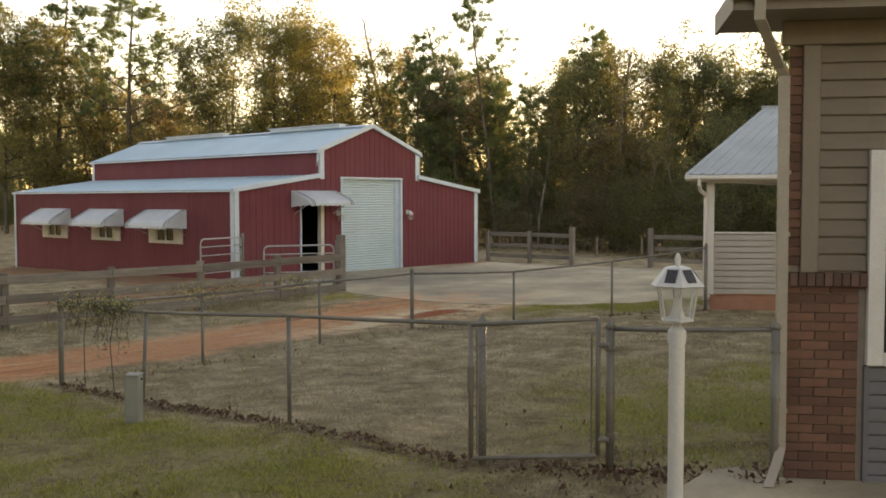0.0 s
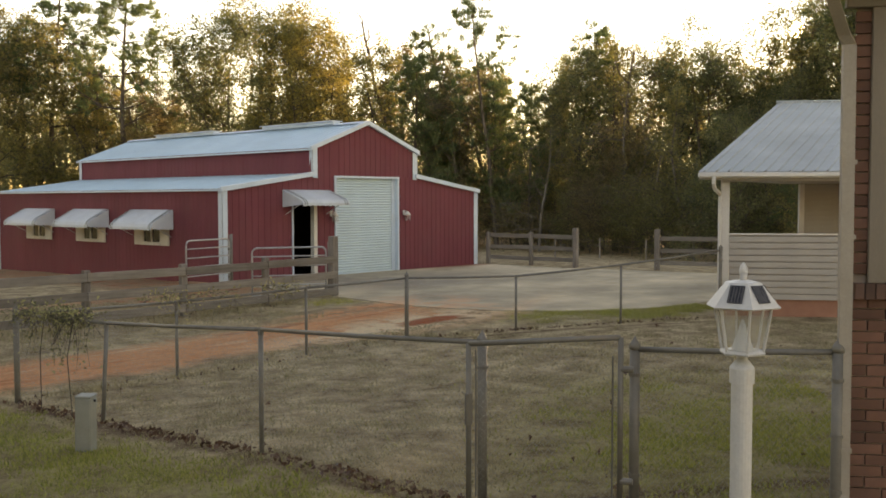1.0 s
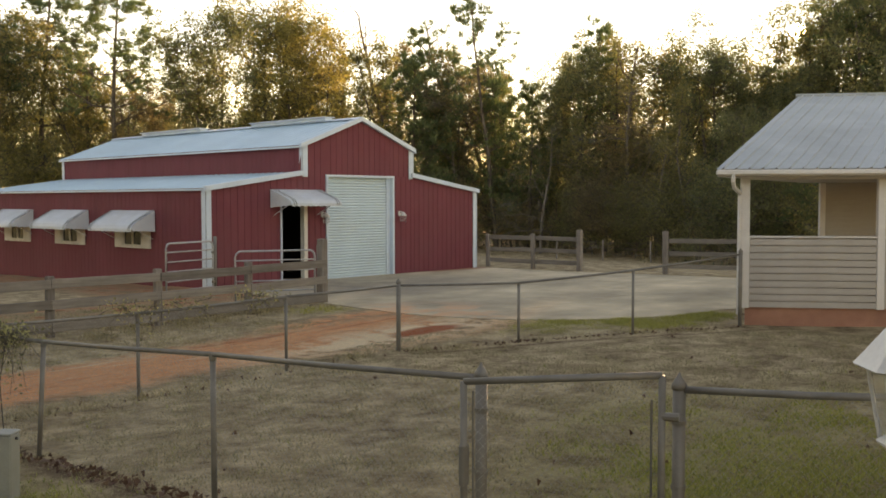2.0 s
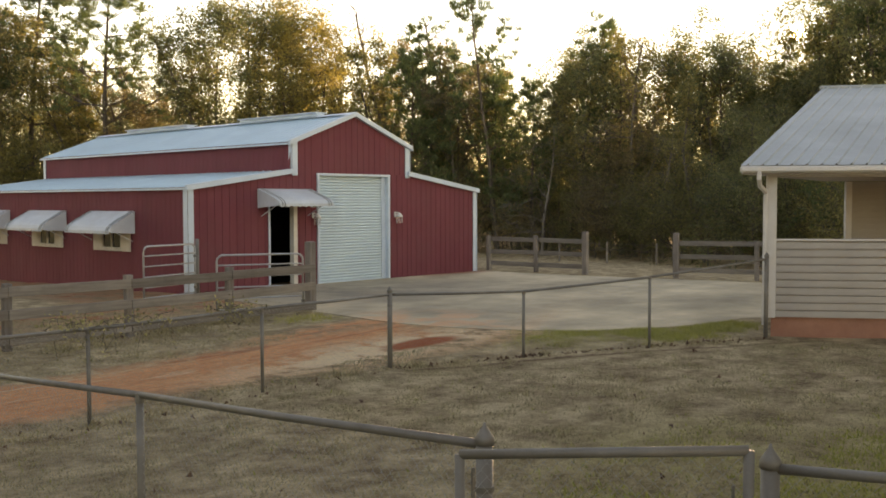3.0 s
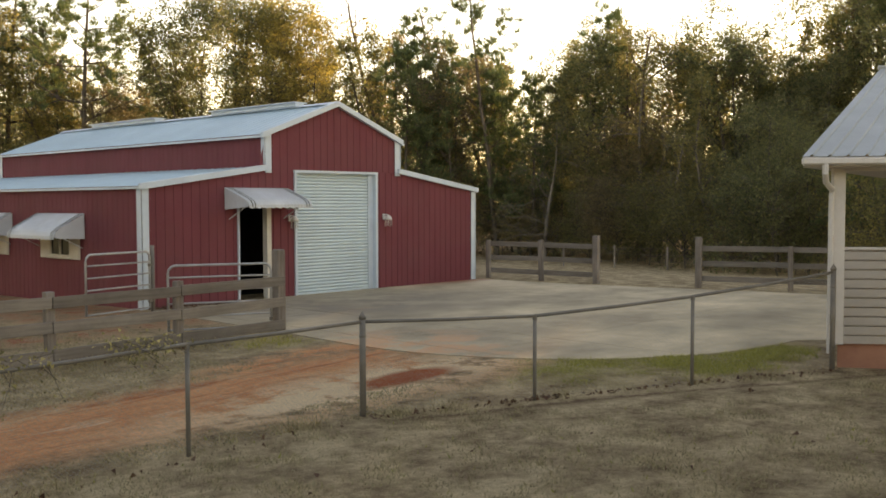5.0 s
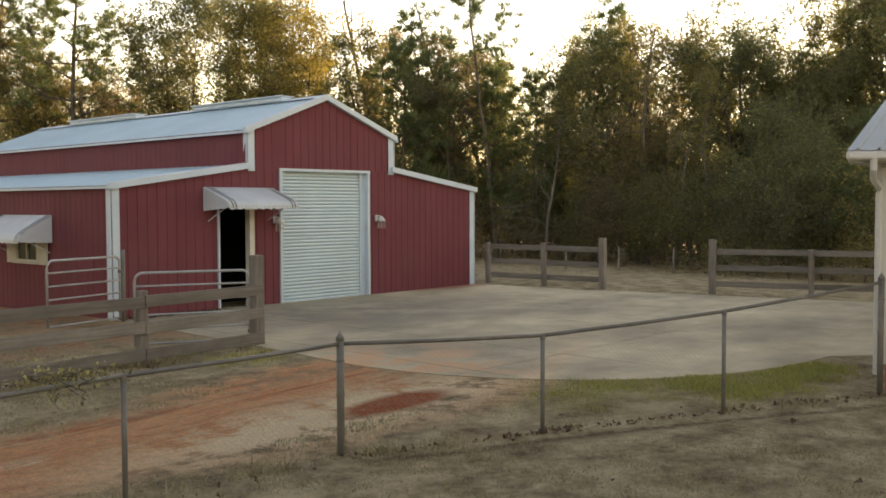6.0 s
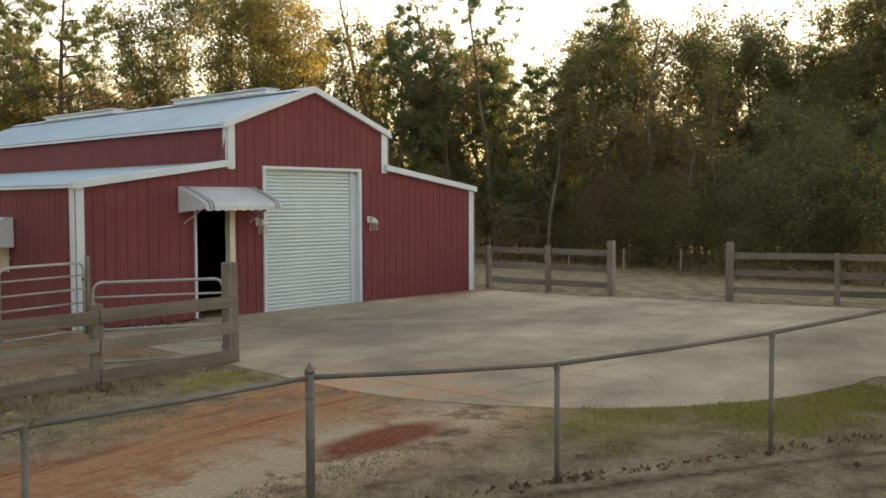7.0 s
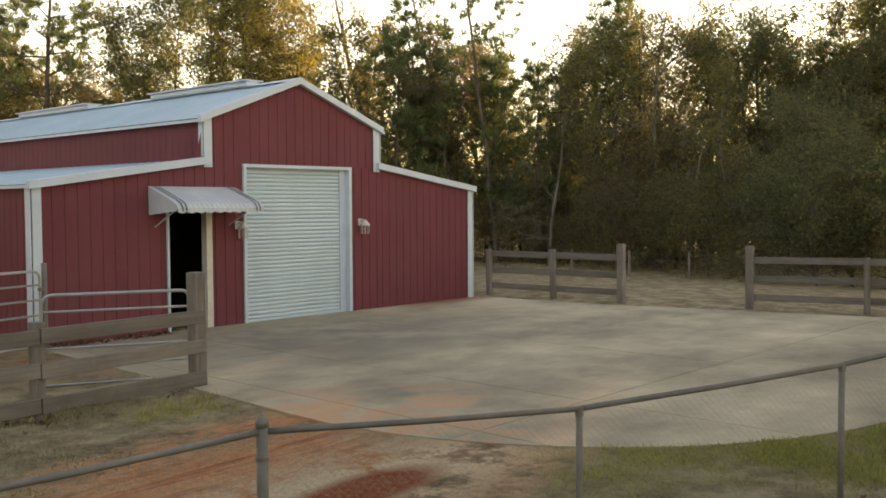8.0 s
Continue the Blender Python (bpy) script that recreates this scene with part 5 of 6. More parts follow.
def make_tree(kind, seed, height):
    """One tree of a kind as (trunk shape, crown mesh)."""
    rng, shape, ends = random.Random(seed), Shape(), []
    lean = Vector((rng.gauss(0, 0.05), rng.gauss(0, 0.05), 1))
    if kind == "tall_pine":
        lean = Vector((0.16, 0.02, 1))
    p, n = Vector((0, 0, 0)), 12
    r0 = {"tall_pine": 0.0125, "slim_pine": 0.0095, "bushy_pine": 0.011, "oak": 0.0095, "evergreen": 0.012, "bare": 0.015, "slender": 0.0095, "shrub": 0.008, "snag": 0.014}[kind] * height
    pts, rad = [Vector((0, 0, -0.4))], [r0 * 1.25]
    sway = 0.11 if kind in ("bare", "slender") else 0.055
    for i in range(n):
        lean = (lean + Vector((rng.gauss(0, sway), rng.gauss(0, sway), 0.09))).normalized()
        pts.append(p.copy())
        rad.append(r0 * (1 - 0.88 * (i / n) ** 1.1))
        p = p + lean * (height / n)
    shape.tube(pts, rad, 7, cap=False)

    def at(f):
        k = f * (n - 1)
        i = min(int(k), n - 2)
        return pts[1 + i].lerp(pts[2 + i], k - i), rad[1 + i]

    def limb(f, length, rise, depth, split, wander=0.3, lift=0.1, ratio=0.6, thick=0.4, turn=None):
        q, r = at(min(0.995, f))
        a = rng.uniform(0, 6.283) if turn is None else turn
        branch(shape, rng, q, (math.cos(a), math.sin(a), rise), length, max(0.024, r * thick), depth, ends, wander, lift, split, 5, ratio)

    lv = Leaves(seed)
    if kind == "tall_pine":
        # open layers of long crooked limbs, with sky between the layers
        for level in range(9):
            f = 0.44 + 0.55 * level / 8
            a0 = rng.uniform(0, 6.283)
            for k in range(3 if level < 7 else 4):
                reach = height * (0.36 * (1.06 - f) ** 0.6) * rng.uniform(0.6, 1.15)
                limb(f + rng.uniform(-0.012, 0.012), reach, rng.uniform(-0.05, 0.45), 2, 4, 0.34, 0.10, 0.50, 0.5, a0 + k * 2.1 + rng.gauss(0, 0.4))
        lv.tufts([e for e in ends if rng.random() < 0.9], 24, 0.38, 0.065)
    elif kind == "slim_pine":
        for level in range(13):
            f = 0.40 + 0.59 * level / 12
            a0 = rng.uniform(0, 6.283)
            for k in range(3):
                limb(f + rng.uniform(-0.015, 0.015), height * (0.22 * (1.08 - f) ** 0.6) * rng.uniform(0.5, 1.2), rng.uniform(0.1, 0.8), 1, 4, 0.3, 0.2, 0.5, 0.3, a0 + k * 2.1 + rng.gauss(0, 0.5))
        lv.tufts([e for e in ends if rng.random() < 0.85], 22, 0.44, 0.07, 0.9)
    elif kind == "bushy_pine":
        for level in range(15):
            f = 0.16 + 0.83 * level / 14
            a0 = rng.uniform(0, 6.283)
            for k in range(4):
                limb(f, height * (0.24 * (1.08 - f) ** 0.55) * rng.uniform(0.7, 1.15), rng.uniform(0.2, 0.9), 1, 6, 0.28, 0.22, 0.45, 0.3, a0 + k * 1.57 + rng.gauss(0, 0.4))
        lv.tufts(ends, 18, 0.44, 0.06, 0.8)
    elif kind == "oak":
        for i in range(22):
            f = 0.20 + 0.78 * i / 21
            limb(f, height * (0.09 + 0.17 * math.sin(math.pi * min(1, 1.2 * (1.03 - f)))) * rng.uniform(0.7, 1.25), rng.uniform(0.4, 1.4), 3, 3, 0.3, 0.1, 0.6, 0.45)
        lv.cloud([e for e in ends if rng.random() < 0.7], 15, 0.27, 0.17, 0.11, 0.3)
    elif kind == "evergreen":
        for i in range(30):
            f = 0.04 + 0.94 * i / 29
            limb(f, height * (0.06 + 0.17 * math.sin(math.pi * min(1, 0.98 - 0.80 * f) ** 1.2)) * rng.uniform(0.7, 1.25), rng.uniform(0.1, 0.8), 2, 4, 0.3, 0.08, 0.6, 0.35)
        lv.cloud([e for e in ends if rng.random() < 0.85], 17, 0.30, 0.16, 0.095, 0.2)
    elif kind == "bare":
        for i in range(9):
            f = 0.42 + 0.56 * i / 8
            limb(f, height * 0.42 * (1.2 - f) * rng.uniform(0.7, 1.2), rng.uniform(0.5, 1.5), 2, 3, 0.6, 0.12, 0.6, 0.8)
        lv.cloud([e for e in ends if rng.random() < 0.12], 8, 0.2, 0.13, 0.08, 0.3)
    elif kind == "slender":
        for i in range(15):
            f = 0.26 + 0.72 * i / 14
            limb(f, height * 0.20 * (1.15 - f) * rng.uniform(0.7, 1.3), rng.uniform(0.8, 2.0), 2, 4, 0.24, 0.14, 0.6, 0.5)
        lv.cloud([e for e in ends if rng.random() < 0.6], 11, 0.24, 0.18, 0.12, 0.3)
    elif kind == "snag":
        for i in range(13):
            f = 0.12 + 0.80 * i / 12
            limb(f, height * rng.uniform(0.24, 0.42) * (1.1 - 0.6 * f), rng.uniform(0.0, 0.9), 3, 3, 0.42, -0.05, 0.62, 0.45)
        lv.cloud([e for e in ends if rng.random() < 0.4], 12, 0.28, 0.13, 0.08, 0.3)
    else:
        for i in range(20):
            limb(rng.uniform(0.02, 0.8), height * rng.uniform(0.3, 0.55), rng.uniform(0.2, 1.4), 2, 3, 0.35, 0.05, 0.6, 0.5)
        lv.cloud(ends, 14, 0.22, 0.115, 0.07, 0.2)
    return shape, lv.mesh("crown")


TREE_LABEL = {
    "tall_pine": "tall spreading pine with open layers of needle sprays",
    "slim_pine": "slim straight pine with short tufted limbs",
    "bushy_pine": "bushy young pine with long upright needle tufts",
    "oak": "hardwood tree with thinning olive and yellow leaves",
    "evergreen": "dense dark evergreen tree leafed nearly to the ground",
    "bare": "bare grey hardwood tree with crooked leafless limbs",
    "slender": "slender forked trunk with thin twigs and few leaves",
    "snag": "spreading grey tree with arching half-bare limbs",
    "shrub": "tangled understorey bush at the wood's edge",
}
NOMINAL = {"tall_pine": 20, "slim_pine": 17, "bushy_pine": 13, "oak": 15, "evergreen": 12, "bare": 17, "slender": 14, "shrub": 4, "snag": 10}
PROTO = {}


def sun_gap(x, y):
    """The wood dips where the evening sun stands over it: the tallest that a tree grows there."""
    dx, dy = x + 16.0, y + 19.5
    off = abs(math.degrees(math.atan2(dy, dx)) - 22.0)
    return 2.2 + math.hypot(dx, dy) * 0.147 if off < 1.6 else 99.0


def plant(kind, variant, x, y, height, turn, bark=None, leaf=None):
    """Plants a tree of a kind; trees of one variant share their meshes."""
    bark = bark or (PALE_BARK if kind == "snag" else BARK)
    leaf = leaf or {"tall_pine": NEEDLES, "slim_pine": NEEDLES, "bushy_pine": NEEDLES, "oak": OLIVE, "evergreen": GREEN, "bare": BROWN, "slender": OLIVE, "shrub": BROWN, "snag": OLIVE}[kind]
    height = min(height, sun_gap(x, y))
    key = (kind, variant, bark.name, leaf.name)
    k = height / NOMINAL[kind]
    m = pose(x, y, ground_z(x, y), 0, 0, turn) @ Matrix.Diagonal((k, k, k, 1))
    if key not in PROTO:
        trunk, crown = make_tree(kind, 100 + 17 * variant + len(kind), NOMINAL[kind])
        t = thing("bush" if kind == "shrub" else "tree", m, TREE_LABEL[kind], "bush" if kind == "shrub" else "tree", "trees of the wood")
        part("trunk", trunk, bark, t, smooth=True)
        part("crown", crown, leaf, t)
        PROTO[key] = t
        return
    src = PROTO[key]
    keep = src.scale.copy()
    copy_thing(src, m @ Matrix.Diagonal((1 / keep.x, 1 / keep.y, 1 / keep.z, 1)))


def wood_edge(s, back):
    """A place by the wood's edge: s metres along it, back metres into the wood."""
    bend = 0.004 * max(0.0, s - 6) ** 2 + 0.006 * max(0.0, -24 - s) ** 2
    x = 27.5 + 0.455 * s + 0.89 * back - bend
    y = 21.0 - 0.89 * s + 0.455 * back
    return x, y


# trees that stand out against the sky: kind, variant, place in the plan, height, turn, leaves
for kind, variant, x, y, height, turn, leaf in [
    ("tall_pine", 0, 16.4, 41.6, 19.5, -35, None), ("tall_pine", 1, 14.4, 48.2, 20.0, 150, None), ("slim_pine", 0, 17.3, 47.5, 15.4, 80, None),
    ("oak", 0, 12.2, 48.8, 15.4, 0, OLIVE), ("oak", 1, 15.6, 47.0, 12.5, 60, GOLD), ("oak", 2, 18.4, 42.0, 10.2, 110, BROWN), ("slender", 0, 19.4, 41.4, 10.5, 30, None),
    ("oak", 1, 20.3, 40.2, 10.4, 250, BROWN), ("oak", 0, 20.8, 37.6, 13.0, 200, GREEN), ("oak", 2, 21.7, 36.4, 16.2, 20, GREEN), ("slender", 1, 22.3, 35.6, 15.8, 110, None),
    ("oak", 1, 22.4, 33.6, 17.3, 320, GREEN), ("slender", 0, 22.6, 32.6, 16.2, 200, None), ("oak", 0, 24.6, 33.4, 16.6, 90, OLIVE), ("oak", 2, 23.5, 29.9, 15.0, 150, GOLD), ("oak", 0, 24.6, 28.0, 14.2, 300, GOLD),
    ("slender", 1, 26.0, 28.0, 14.0, 10, None), ("slender", 0, 26.9, 26.9, 15.1, 260, None), ("slender", 1, 26.8, 25.2, 14.3, 160, None), ("bushy_pine", 0, 26.0, 21.7, 12.9, 40, None), ("bushy_pine", 1, 28.6, 22.6, 10.9, 200, None),
    ("bare", 0, 29.4, 26.0, 18.3, 40, None), ("bare", 1, 31.0, 21.8, 17.9, 215, None), ("slim_pine", 1, 30.2, 21.6, 15.9, 300, None), ("oak", 1, 28.6, 20.2, 11.4, 70, BROWN),
    ("slim_pine", 0, 30.2, 17.9, 18.0, 10, None), ("bushy_pine", 1, 31.2, 18.6, 11.6, 130, None), ("slender", 0, 33.3, 18.5, 13.0, 70, None), ("slender", 1, 34.0, 17.0, 12.5, 190, None), ("slender", 0, 33.4, 15.9, 11.9, 330, None),
    ("slim_pine", 1, 33.1, 14.4, 15.5, 100, None), ("oak", 2, 32.3, 12.4, 12.5, 30, GREEN), ("oak", 0, 33.1, 10.5, 13.0, 150, OLIVE), ("bare", 0, 35.3, 10.1, 14.3, 130, None), ("slender", 1, 36.6, 9.7, 14.0, 240, None),
    ("bare", 1, 37.0, 8.8, 13.2, 20, None), ("snag", 0, 31.6, 8.6, 10.6, 150, None), ("snag", 1, 31.2, 6.6, 8.0, 40, None), ("snag", 0, 29.8, 14.0, 8.5, 280, None),
    ("oak", 1, 36.7, 5.6, 13.2, 90, GREEN), ("evergreen", 0, 37.0, 6.0, 12.6, 10, None), ("slender", 0, 39.6, 4.0, 13.2, 280, None), ("evergreen", 1, 39.2, 2.9, 11.2, 120, None), ("oak", 2, 41.0, 2.2, 11.2, 45, OLIVE),
    ("oak", 0, 39.8, -1.9, 16.0, 210, GREEN), ("tall_pine", 1, 42.0, -0.6, 18.0, 60, None), ("evergreen", 2, 38.9, -2.6, 15.0, 240, None), ("oak", 1, 41.2, -2.0, 17.6, 330, GREEN), ("bushy_pine", 0, 40.0, -3.6, 15.2, 200, None),
    ("evergreen", 0, 38.5, -6.5, 16.2, 300, None), ("oak", 2, 40.5, -9.0, 17.1, 260, GREEN), ("oak", 0, 9.6, 47.4, 16.0, 140, OLIVE), ("tall_pine", 0, 8.2, 50.0, 19.0, 240, None),
    ("oak", 2, 12.6, 46.5, 14.0, 75, OLIVE), ("oak", 0, 16.0, 44.6, 11.5, 190, GOLD), ("slender", 1, 13.2, 46.8, 14.0, 75, None), ("oak", 1, 34.4, 12.2, 12.6, 75, OLIVE), ("slim_pine", 0, 35.2, 14.0, 13.6, 200, None),
    ("bushy_pine", 0, 31.4, 16.2, 11.2, 15, None), ("oak", 0, 29.8, 20.6, 11.6, 265, OLIVE), ("oak", 2, 35.4, 7.6, 11.2, 310, OLIVE), ("evergreen", 1, 37.8, 2.0, 10.6, 70, None),
    ("evergreen", 0, 39.0, 4.2, 10.8, 200, None), ("evergreen", 1, 40.2, 5.7, 11.2, 310, None), ("evergreen", 0, 41.6, 4.4, 11.4, 25, None), ("oak", 1, 38.2, 3.2, 10.2, 140, GREEN),
    ("slender", 0, 38.3, -0.2, 14.6, 15, None), ("slender", 1, 40.4, 7.0, 14.2, 95, None), ("slender", 0, 41.8, 6.6, 13.6, 185, None),
]:
    plant(kind, variant, x, y, height, turn, None, leaf)

rng, rng_tops = random.Random(11), random.Random(23)


def thicket_edge(s, back):
    """The line of the undergrowth, which comes out before the tall trees beside the open ground."""
    x, y = wood_edge(s, back)
    return x - 0.62 * max(0.0, s - 6) + 0.6, y


# thin tops that rise behind the first trees
s = -9.0
while s < 27:
    x, y = wood_edge(s, rng_tops.uniform(4.5, 10.0))
    plant("slender", rng_tops.randint(0, 1), x, y, rng_tops.uniform(12.5, 16.0), rng_tops.uniform(0, 360), None, rng_tops.choice((OLIVE, BROWN)))
    s += rng_tops.uniform(1.0, 2.0)

# the body of the wood between and below them, denser and darker low down
for row, back in enumerate((2.0, 6.0)):
    s = -40.0 + row
    while s < 36:
        x, y = (thicket_edge if row == 0 else wood_edge)(s + rng.uniform(-1, 1), back + rng.uniform(-1.2, 1.2))
        r = rng.random()
        tall = 8.0 + 0.5 * row + 4.2 * smoothstep(-4, -14, s) + 0.6 * smoothstep(15, 20, s)
        if r < 0.34:
            kind, leaf, h = "evergreen", GREEN, rng.uniform(0.6, 0.95) * tall
        elif r < 0.70:
            kind, leaf, h = "oak", rng.choice((OLIVE, BROWN, GREEN)), rng.uniform(0.7, 1.0) * tall
        elif r < 0.82:
            kind, leaf, h = "bushy_pine", None, rng.uniform(0.7, 0.95) * tall
        else:
            kind, leaf, h = "slender", None, rng.uniform(0.9, 1.2) * tall
        plant(kind, rng.randint(0, 1), x, y, h, rng.uniform(0, 360), None, leaf)
        s += (rng.uniform(2.6, 3.8) if row == 0 else rng.uniform(2.8, 4.2)) * (1.6 if s < -32 or s > 28 else 1.0)
# low bushes along the edge
s = -40.0
while s < 36:
    x, y = thicket_edge(s, rng.uniform(-0.6, 1.8))
    plant("shrub", rng.randint(0, 1), x, y, rng.uniform(2.0, 4.4), rng.uniform(0, 360), None, GREEN if rng.random() < 0.45 else (BROWN if rng.random() < 0.6 else OLIVE))
    s += rng.uniform(1.1, 1.9) if s > 2 else rng.uniform(2.6, 4.0)

# undergrowth further in, which closes the view below the crowns
s = -3.0
while s < 24:
    x, y = wood_edge(s, rng.uniform(6.0, 9.0))
    plant("shrub", rng.randint(0, 1), x, y, rng.uniform(3.2, 4.6), rng.uniform(0, 360), None, GREEN if rng.random() < 0.6 else BROWN)
    s += rng.uniform(1.6, 2.4)


def far_wood():
    """The deep of the wood: rows of trunks and leaf masses, too many and too far to count."""
    r, sh, lv = random.Random(3), Shape(), Leaves(77)
    centres = []
    for i in range(190):
        s, back = r.uniform(-70, 52), r.uniform(13, 30)
        x, y = wood_edge(s, back)
        h = r.uniform(4.6, 7.6) + 3.2 * smoothstep(-4, -16, s)
        sh.tube([(x, y, -0.5), (x + r.gauss(0, 0.2), y + r.gauss(0, 0.2), h * 0.6), (x + r.gauss(0, 0.5), y + r.gauss(0, 0.5), h * 1.25)], [0.14, 0.09, 0.02], 5, cap=False)
        for k in range(34):
            f = 0.02 + 0.98 * r.random() ** 1.25
            w = 2.5 * math.sin(math.pi * min(0.97, 0.25 + 0.72 * f)) + 0.2
            a = r.uniform(0, 6.283)
            q = w * r.uniform(0.2, 1.0)
            centres.append((x + q * math.cos(a), y + q * math.sin(a), h * f))
    lv.cloud(centres, 46, 0.6, 0.30, 0.19, 0.1)
    o = part("far_wood", lv.mesh("far_wood"), GREEN)
    tagged(o, "deep mixed wood behind the first rows of trees", "wood", kind="stuff")
    t = part("far_trunks", sh, BARK)
    tagged(t, "many dark trunks deep in the wood", "wood", kind="stuff")


far_wood()


def road_side_wood():
    """Unseen trees added beyond the lawn, behind the camera, to block western sky light."""
    r, lv, sh, centres = random.Random(8), Leaves(78), Shape(), []
    for i in range(80):
        y = r.uniform(-60, 45)
        x = -36 - r.uniform(0, 7) + 2.5 * smoothstep(-15, 5, y)
        # taller level with the barn, so less light reaches its west wall
        h = r.uniform(6, 9.5) + 6.5 * smoothstep(-16, 0, y)
        z = ground_z(x, y)
        sh.tube([(x, y, z - 0.4), (x + r.gauss(0, 0.2), y, z + h * 0.5), (x + r.gauss(0, 0.4), y, z + h)], [0.18, 0.12, 0.03], 5, cap=False)
        for k in range(22):
            f, a = r.uniform(0.08, 1.0), r.uniform(0, 6.283)
            q = (2.6 * math.sin(math.pi * min(0.96, 0.25 + 0.7 * f)) + 0.3) * r.uniform(0.2, 1.0)
            centres.append((x + q * math.cos(a), y + q * math.sin(a), z + h * f))
    lv.cloud(centres, 20, 0.9, 0.75, 0.5, 0.1)
    tagged(part("road_side_wood", lv.mesh("road_side_wood"), GREEN), "unseen mixed wood added in the west to block sky light", "wood", kind="stuff")
    tagged(part("road_side_trunks", sh, BARK), "dark trunks of the unseen wood added in the west", "wood", kind="stuff")


road_side_wood()


# ---- wire fence posts by the wood ----
def wire_posts():
    f = thing("wire_fence", (26.2, 4.1, ground_z(26.2, 4.1)), "thin grey posts of a wire fence before the wood", "fence")
    o = Vector((26.2, 4.1, ground_z(26.2, 4.1)))
    spots = [(24.4, 8.9), (25.3, 6.5), (26.2, 4.1), (27.1, 1.7), (28.0, -0.7), (28.9, -3.1), (29.8, -5.5)]
    for x, y in spots:
        part("post", Shape().tube([Vector((x, y, ground_z(x, y) - 0.3)) - o, Vector((x, y, ground_z(x, y) + 1.12)) - o], 0.05, 6), POST_WOOD, f)
    for z in (0.35, 0.7, 1.0):
        part("wire", Shape().tube([Vector((x, y, ground_z(x, y) + z)) - o for x, y in spots], 0.006, 4), GALV, f)


wire_posts()


# ---- vines, weeds, litter and grass ----
def vine(label, a, b, za, zb, count, hang, seed):
    r, sh, lv = random.Random(seed), Shape(), Leaves(seed)
    A, B = Vector((*a, za)), Vector((*b, zb))
    centres = []
    o = A.copy()
    for i in range(count):
        p = A.lerp(B, r.random()) + Vector((r.gauss(0, 0.05), r.gauss(0, 0.05), r.uniform(-0.02, 0.09)))
        q = p + Vector((r.gauss(0, 0.12), r.gauss(0, 0.12), -r.random() ** 2 * hang + 0.06))
        mid = p.lerp(q, 0.5) + Vector((r.gauss(0, 0.05), r.gauss(0, 0.05), 0.04))
        sh.tube([p - o, mid - o, q - o], [0.004, 0.0035, 0.002], 4, cap=False)
        centres += [tuple(p - o), tuple(mid - o), tuple(q - o)]
    for i in range(count // 50):
        p = A.lerp(B, r.random())
        sh.tube([Vector((p.x + r.gauss(0, 0.06), p.y + r.gauss(0, 0.06), ground_z(p.x, p.y))) - o, Vector((p.x + r.gauss(0, 0.05), p.y, p.z * 0.5)) - o, p - o], 0.006, 5, cap=False)
    lv.cloud(centres, 4, 0.06, 0.038, 0.028, 0.3)
    v = thing("vine", o, label, "vine", "vines on the fences")
    part("stem", sh, BARK, v)
    part("leaves", lv.mesh("leaves"), VINE_LEAF, v)


vine("tangled vine with yellowing leaves over the fence corner", (-15.0, -10.8), (-14.98, -12.6), 0.86, 0.90, 120, 0.65, 1)
vine("thin vine with yellow leaves along the fence rail", (-13.1, -10.65), (-11.6, -10.72), 0.82, 0.84, 36, 0.45, 2)
vine("thin vine with yellow leaves hanging from the fence rail", (-11.0, -10.75), (-10.3, -10.86), 0.86, 0.88, 20, 0.4, 3)


def litter():
    """Fallen leaves and clods gathered under the fence lines."""
    r = np.random.default_rng(9)
    lv = Leaves(9)
    pts = []
    for (ax, ay), (bx, by), n, spread in [((-14.95, -18.5), (-15.05, -10.8), 1200, 0.07), ((-14.9, -18.6), (-14.2, -20.9), 700, 0.16), ((-8.1, -11.1), (-1.9, -14.1), 420, 0.06),
                                          ((-15, -10.7), (-8.1, -11.1), 120, 0.12), ((-14.6, -19.9), (-16.2, -20.8), 200, 0.6), ((-4.2, -0.3), (-1.9, -0.2), 700, 0.09), ((-4.5, -4.7), (-9.0, -4.8), 600, 0.3)]:
        for k in range(n):
            t = r.random()
            x, y = ax + (bx - ax) * t + r.normal() * spread, ay + (by - ay) * t + r.normal() * spread
            heap = 0.5 + 0.5 * noise.noise((x * 2.2, y * 2.2, 5))
            if r.random() < heap:
                gz = max(ground_z(x, y), slab_z(x, y)) if y > -1 else ground_z(x, y)
                pts.append((x, y, gz + 0.02 + 0.07 * max(0, heap - 0.4) * r.random()))
    for k in range(90):
        x, y = r.uniform(-19, -4), r.uniform(-20, -11)
        pts.append((x, y, ground_z(x, y) + 0.03))
    lv.cloud(pts, 1, 0.004, 0.06, 0.045)
    tagged(part("leaf_litter", lv.mesh("leaf_litter"), LITTER), "brown fallen leaves gathered under the fences", "leaf litter", kind="stuff")


litter()


